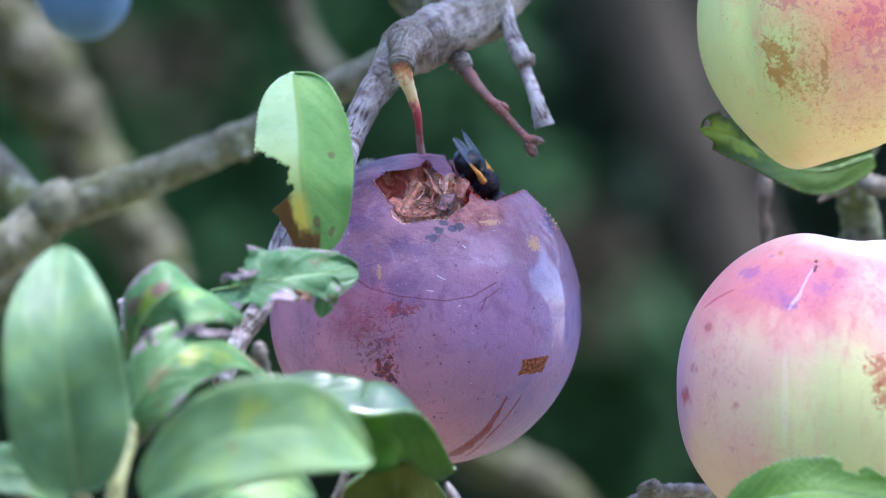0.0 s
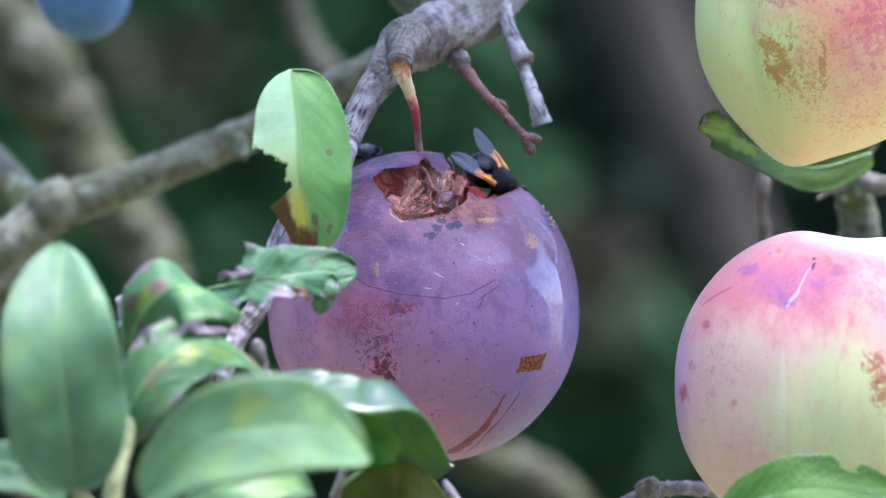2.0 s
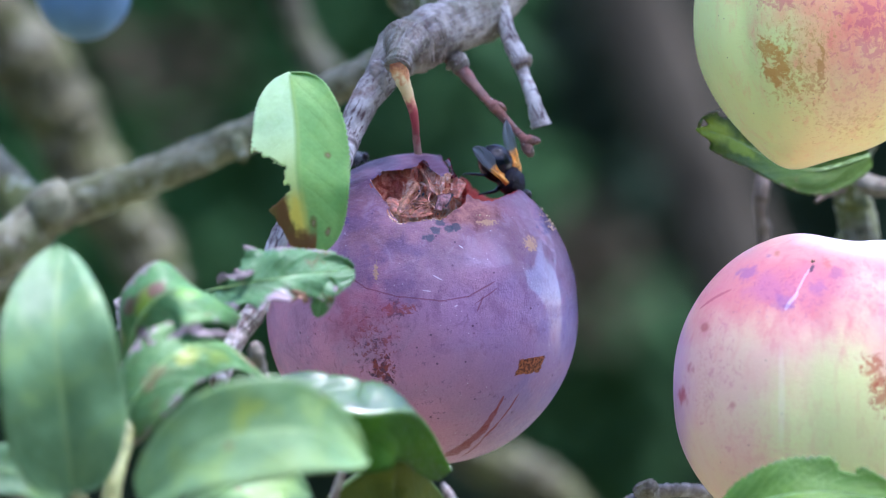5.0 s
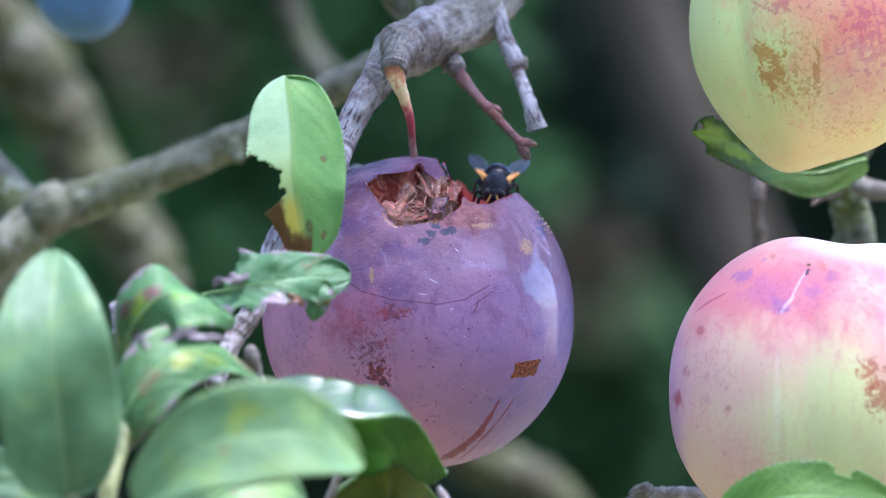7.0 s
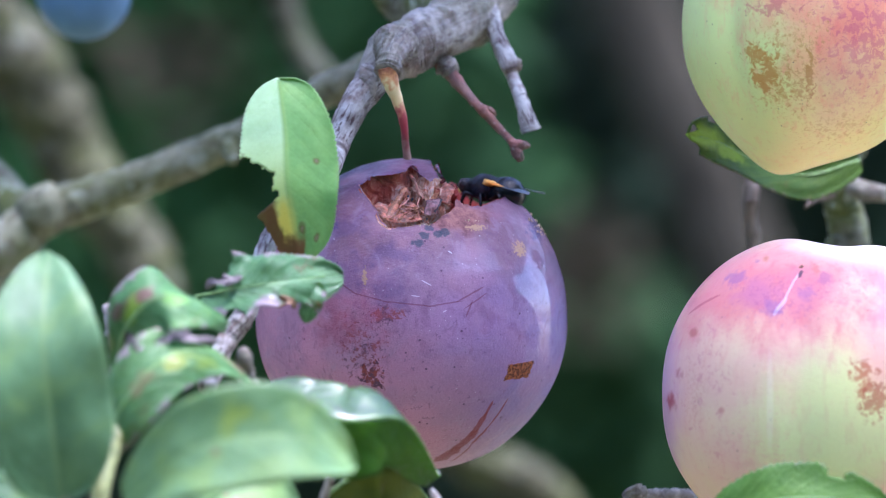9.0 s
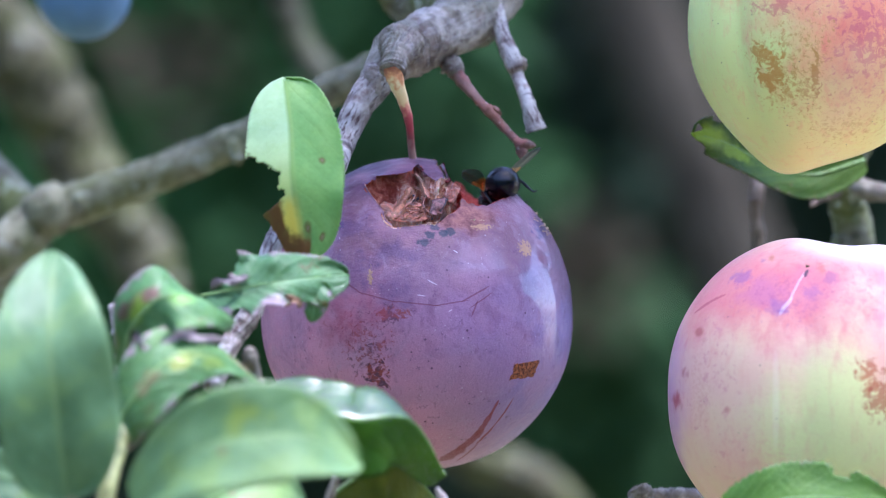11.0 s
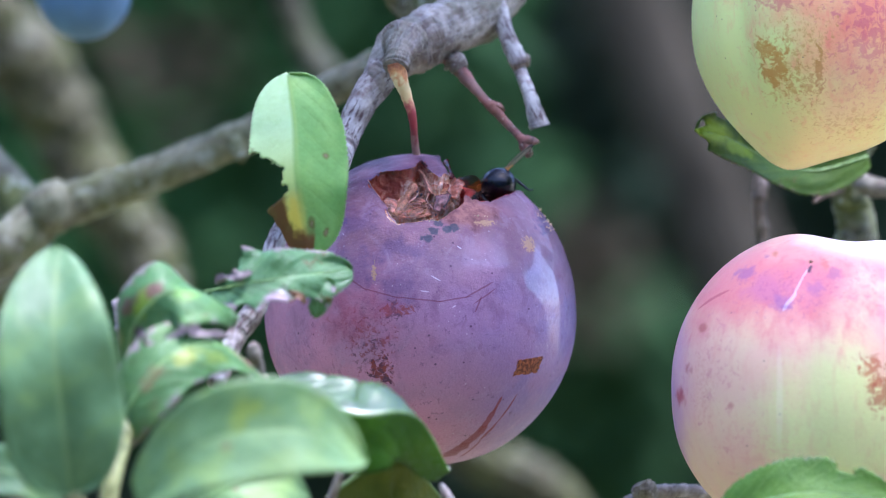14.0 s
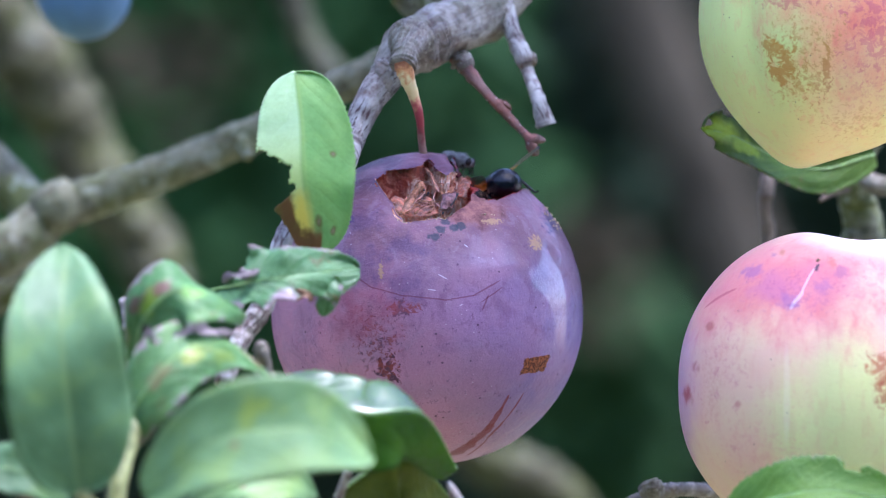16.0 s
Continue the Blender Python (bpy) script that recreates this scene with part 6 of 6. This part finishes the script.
def fly(name, label, scale, coat, back):
    """A stout fly: +x is ahead, +z its back. Wings are parts of their own."""
    e = new(name)
    e.empty_display_size = 0.004
    e.location = HUB
    tagged(e, label, "fly")
    rng = random.Random(11)
    k = scale
    bm = ball((1.1 * k, 0, 0.0), (2.2 * k, 1.8 * k, 1.85 * k), (0, -6, 0), 0.04)
    bristles(bm, (1.1 * k, 0, 0.1 * k), (2.0 * k, 1.75 * k, 1.6 * k), 140, 0.7 * k, rng)
    local("thorax", bm, coat, e)
    bm = ball((-2.0 * k, 0, -0.4 * k), (2.45 * k, 2.35 * k, 2.2 * k), (0, -14, 0), 0.02)
    bristles(bm, (-2.0 * k, 0, -0.4 * k), (2.4 * k, 2.25 * k, 2.1 * k), 130, 0.55 * k, rng)
    local("abdomen", bm, back, e, "shiny rounded abdomen")
    head = local("head", ball((3.7 * k, 0, -0.25 * k), (0.85 * k, 1.45 * k, 1.2 * k), (0, 10, 0), 0.03), coat, e)
    for s in (1, -1):
        local("eye", ball((3.85 * k, s * 0.85 * k, 0.0), (0.75 * k, 0.72 * k, 1.0 * k), (0, 12, s * 20)), FLY_EYE, e, "large brownish eye")
        local("cheek", ball((4.38 * k, s * 0.62 * k, -0.35 * k), (0.3 * k, 0.17 * k, 0.75 * k), (s * 22, 8, 0)), FLY_FACE if coat is FLY_HAIRY else FLY_GREY, e, "golden face stripe" if coat is FLY_HAIRY else "grey face stripe")
        local("antenna", tube([(4.5 * k, s * 0.2 * k, 0.1 * k, 0.1 * k), (4.9 * k, s * 0.3 * k, -0.1 * k, 0.12 * k), (5.0 * k, s * 0.35 * k, -0.5 * k, 0.06 * k)], 8, 6, 0.05), FLY_BLACK, e)
        for i, (hip, knee, foot) in enumerate((((2.2, 0.9, -1.1), (3.3, 1.9, -0.9), (3.8, 2.2, -3.0)),
                                               ((1.0, 1.1, -1.2), (1.0, 2.4, -0.9), (0.5, 2.9, -2.9)),
                                               ((0.0, 1.0, -1.2), (-1.6, 2.7, -0.6), (-2.9, 3.1, -3.0)))):
            q = [(a[0] * k, a[1] * s * k, a[2] * k) for a in (hip, knee, foot)]
            mid = tuple((u + w) / 2 for u, w in zip(q[0], q[1]))
            low = tuple((u + w) / 2 for u, w in zip(q[1], q[2]))
            toe = (q[2][0] + 0.6 * k * (1 if i == 0 else -0.4), q[2][1] + s * 0.5 * k, q[2][2] - 0.1 * k)
            bm = tube([(*q[0], 0.3 * k), (*mid, 0.32 * k), (*q[1], 0.2 * k), (*low, 0.2 * k), (*q[2], 0.12 * k), (*toe, 0.08 * k)], 30, 8, 0.06)
            local("leg", bm, FLY_BLACK, e, "bristly black leg")
    local("proboscis", tube([(3.9 * k, 0, -1.2 * k, 0.3 * k), (4.2 * k, 0, -2.2 * k, 0.25 * k), (4.1 * k, 0, -2.8 * k, 0.4 * k)], 10, 8, 0.05), FLY_BLACK, e)
    wings = []
    for s in (1, -1):
        local("calypter", ball((0.1 * k, s * 1.62 * k, 0.72 * k), (0.95 * k, 0.3 * k, 0.42 * k), (s * -25, 8, 0), 0.15), CALYPTER if coat is FLY_HAIRY else FLY_GREY, e, "orange scale at the wing root" if coat is FLY_HAIRY else "")
        wings.append(local("wing", wing_blade((7.0 if coat is FLY_HAIRY else 5.6) * k, 2.35 * k, s), WING if coat is FLY_HAIRY else GREY_WING, e, "smoky wing with an orange base" if coat is FLY_HAIRY else "clear grey wing", (0.6 * k, s * 1.55 * k, 0.85 * k)))
        if coat is FLY_HAIRY:
            local("root_vein", tube([(-0.3 * k, 0, 0.05, 0.30 * k), (0.7 * k, s * -0.1 * k, 0.1, 0.34 * k), (1.7 * k, s * -0.2 * k, 0.1, 0.17 * k), (3.0 * k, s * -0.3 * k, 0.08, 0.07 * k)], 16, 8, 0.15), CALYPTER, wings[-1], "orange thickened root of the wing")
    return e, wings


GREY_WING = plain_material("clear_grey_wing", (0.25, 0.26, 0.28), 0.25, 0.2, 1.0)
NOON, NOON_WINGS = fly("fly", "stout black fly with orange wing bases feeding on the plum", 1.07, FLY_HAIRY, FLY_BLACK)
GREY, GREY_WINGS = fly("fly", "smaller grey bristly fly on the far side of the plum", 0.62, FLY_GREY, FLY_GREY)


# ---------------------------------------------------------------- what moves
SWAY = [
    (0, 0.000, -0.000),
    (0.5, -0.147, -0.441),
    (1, -0.601, 0.112),
    (1.5, -0.294, -0.170),
    (2, -0.270, 0.331),
    (2.5, -0.172, 0.074),
    (3, -0.062, 0.367),
    (3.5, -0.405, 0.075),
    (4, -0.234, -0.122),
    (6.5, -0.944, 0.198),
    (7, -1.042, -0.454),
    (7.5, -1.545, -0.183),
    (8, -1.274, -0.550),
    (8.5, -1.998, -0.794),
    (9, -1.986, -0.722),
    (11.5, -1.140, -0.586),
    (12, -1.163, -0.391),
    (12.5, -0.650, -0.331),
    (13, -1.030, -0.330),
    (13.5, 0.012, -0.611),
    (14, -0.724, -0.085),
    (14.5, -0.110, -0.269),
    (15, -0.467, -0.231),
    (15.5, 0.122, 0.112),
    (16, 0.233, 0.124),
]


def sway_at(t):
    """The bough's drift in millimetres at a time, eased between the known moments."""
    for (t0, x0, z0), (t1, x1, z1) in zip(SWAY, SWAY[1:]):
        if t <= t1:
            u = (t - t0) / (t1 - t0)
            u = u * u * (3 - 2 * u)
            return x0 + (x1 - x0) * u, z0 + (z1 - z0) * u
    return SWAY[-1][1:]


def stance(at, ahead, back):
    """A fly's pose: its place in millimetres, the way it faces, and the way its back points."""
    x = Vector(ahead).normalized()
    z = Vector(back)
    z = (z - x * z.dot(x)).normalized()
    y = z.cross(x)
    m = Matrix((x, y, z)).transposed().to_4x4()
    m.translation = Vector(at)
    return m


def fly_rows(steps, extra=SWAY):
    rows = []
    times = sorted({s[0] for s in steps} | {r[0] for r in SWAY})
    for t in times:
        for a, b in zip(steps, steps[1:]):
            if a[0] <= t <= b[0]:
                u = (t - a[0]) / (b[0] - a[0])
                break
        u = u * u * (3 - 2 * u)
        p = Vector(a[1]).lerp(Vector(b[1]), u)
        qa, qb = stance((0, 0, 0), a[2], a[3]).to_quaternion(), stance((0, 0, 0), b[2], b[3]).to_quaternion()
        dx, dz = sway_at(t)
        m = qa.slerp(qb, u).to_matrix().to_4x4()
        m.translation = HUB + (p + Vector((dx, 0, dz))) * MM
        rows.append((t, m))
    return rows


def wing_rows(wing, sign, steps):
    """Wings swing out by the first angle and up by the second."""
    return [(t, Matrix.Translation(wing.location) @ pose(0, 0, 0, 0, -up, sign * (180 - out))) for t, out, up in steps]


def motions():
    for ob, (gx, gz) in SWAYING:
        at = ob.location.copy()
        reach = 1 + at.y / 0.6
        walk(ob, [(t, Matrix.Translation(at + Vector((dx * gx, 0, dz * gz)) * MM * reach)) for t, dx, dz in SWAY])
    # the black fly: time, place, way ahead, way of its back
    walk(NOON, fly_rows([
        (0, (5.2, -3, 10.2), (0.60, 0.10, -0.78), (0.68, -0.45, 0.55)),
        (0.9, (5.7, -3, 10.4), (0.64, 0.06, -0.74), (0.62, -0.5, 0.57)),
        (1.15, (6.2, -3, 10.6), (0.76, 0.05, -0.6), (0.45, -0.6, 0.6)),
        (1.3, (6.8, -3, 11.1), (0.86, -0.05, -0.46), (0.3, -0.35, 0.9)),
        (1.5, (7.2, -3, 11.1), (0.93, -0.05, -0.3), (0.2, -0.3, 0.95)),
        (1.7, (7, -3, 10.9), (0.84, -0.08, -0.5), (0.35, -0.62, 0.68)),
        (2, (7.5, -3, 9.8), (0.80, -0.12, -0.58), (0.25, -0.75, 0.60)),
        (2.5, (7.6, -3, 10.1), (0.78, -0.22, -0.58), (0.22, -0.75, 0.62)),
        (3, (7.9, -3, 9.3), (0.66, -0.46, -0.58), (0.05, -0.65, 0.72)),
        (3.4, (8.8, -3, 9.8), (0.44, -0.70, -0.56), (-0.14, -0.6, 0.78)),
        (4.2, (8.4, -3, 9.9), (0.38, -0.76, -0.52), (-0.12, -0.5, 0.82)),
        (5.2, (9.6, -3, 10.6), (0.5, 0.25, -0.8), (0.3, -0.7, 0.6)),
        (6.1, (10.3, -3, 10.4), (0.88, -0.25, -0.35), (0.2, -0.2, 0.95)),
        (6.5, (10.7, -3, 10.4), (0.9, -0.32, -0.3), (0.15, -0.1, 0.95)),
        (6.65, (10.2, -3, 10.3), (0.45, -0.82, -0.32), (0.1, -0.2, 0.95)),
        (6.8, (8.7, -3, 9.8), (-0.06, -0.91, -0.4), (0.08, -0.25, 0.95)),
        (7.2, (8.3, -3, 9.6), (-0.1, -0.9, -0.42), (0.08, -0.22, 0.95)),
        (7.5, (8.6, -3, 10.2), (-0.06, -0.98, -0.12), (0.0, -0.2, 0.95)),
        (7.72, (9.1, -3, 10.9), (-0.75, -0.62, 0.2), (0.0, -0.1, 1)),
        (8, (9.4, -3, 11), (-0.92, -0.25, 0.28), (0.0, -0.02, 1)),
        (8.2, (9.3, -3, 10.4), (-0.97, -0.1, 0.06), (0.0, -0.02, 1)),
        (8.5, (9.3, -3, 9.2), (-0.96, 0.1, 0.1), (0.0, -0.02, 1)),
        (9, (9.1, -3, 9.2), (-0.93, 0.3, 0.12), (0.0, -0.02, 1)),
        (9.2, (9.2, -3, 9.2), (-0.92, 0.34, 0.08), (0.0, -0.02, 1)),
        (10.2, (9.2, -3, 9.3), (-0.62, 0.7, -0.3), (0.0, -0.1, 1)),
        (11.3, (8.8, -3, 9.2), (-0.22, 0.88, -0.42), (-0.46, 0.35, 0.9)),
        (12, (8.8, -3, 9.1), (-0.24, 0.88, -0.4), (-0.48, 0.35, 0.9)),
        (12.5, (8, -3, 8.7), (-0.3, 0.88, -0.36), (-0.55, 0.3, 0.88)),
        (13.5, (7.4, -3, 8.7), (-0.3, 0.88, -0.36), (-0.55, 0.3, 0.88)),
        (14, (7.6, -3, 8.7), (-0.32, 0.87, -0.35), (-0.58, 0.3, 0.86)),
        (15, (7.5, -3, 8.7), (-0.37, 0.86, -0.32), (-0.6, 0.3, 0.86)),
        (16, (7.3, -3, 8.6), (-0.4, 0.86, -0.28), (-0.6, 0.3, 0.86))]))
    spread = [(0.0, 2, 2), (0.8, 7, 6), (1.2, 10, 8), (1.35, 12, 4), (1.55, 10, 4), (1.75, 13, 10), (2.5, 14, 10), (3.0, 14, 16), (3.5, 13, 20), (4.2, 24, 8), (6.0, 16, 4), (6.6, 22, 0), (7.0, 20, 2),
              (7.5, 14, -6), (8.0, 18, -6), (8.6, 16, -6), (9.2, 16, -8), (11.3, 40, 8), (16.0, 40, 8)]
    for w, s in zip(NOON_WINGS, (1, -1)):
        walk(w, wing_rows(w, s, spread))
    # the grey fly creeps round behind the plum
    walk(GREY, fly_rows([
        (0.0, (-11.8, 13, 11.5), (0.6, 0.2, 0.3), (0, 0, 1)),
        (1.7, (-12.5, 8, 12.6), (0.8, 0.1, 0.3), (0, 0, 1)),
        (2.2, (-10.8, 4, 13.9), (0.95, -0.1, 0.12), (0, 0, 1)),
        (3.9, (-10.5, 4, 13.9), (0.95, -0.1, 0.08), (0, 0, 1)),
        (4.2, (-11.6, 4, 13.9), (0.95, 0.1, 0.2), (0, 0, 1)),
        (6.0, (-13, 13, 11.5), (0.8, 0.4, 0.1), (0, 0, 1)),
        (10.0, (-7.7, 17, 11.6), (0.95, 0.1, 0.1), (0, 0.2, 1)),
        (14.5, (-2.4, 14, 11.7), (0.97, 0.0, 0.05), (0, 0.1, 1)),
        (15.0, (-0.3, 7, 12.9), (0.96, 0.0, -0.05), (0, 0.1, 1)),
        (15.4, (0, 6, 12.8), (0.94, -0.1, -0.15), (0, 0.1, 1)),
        (16.0, (1.7, 5, 12.6), (0.78, -0.5, -0.15), (0.1, 0.0, 1))]))
    for w, s in zip(GREY_WINGS, (1, -1)):
        walk(w, wing_rows(w, s, [(0.0, 5, -6), (16.0, 5, -6)]))


motions()
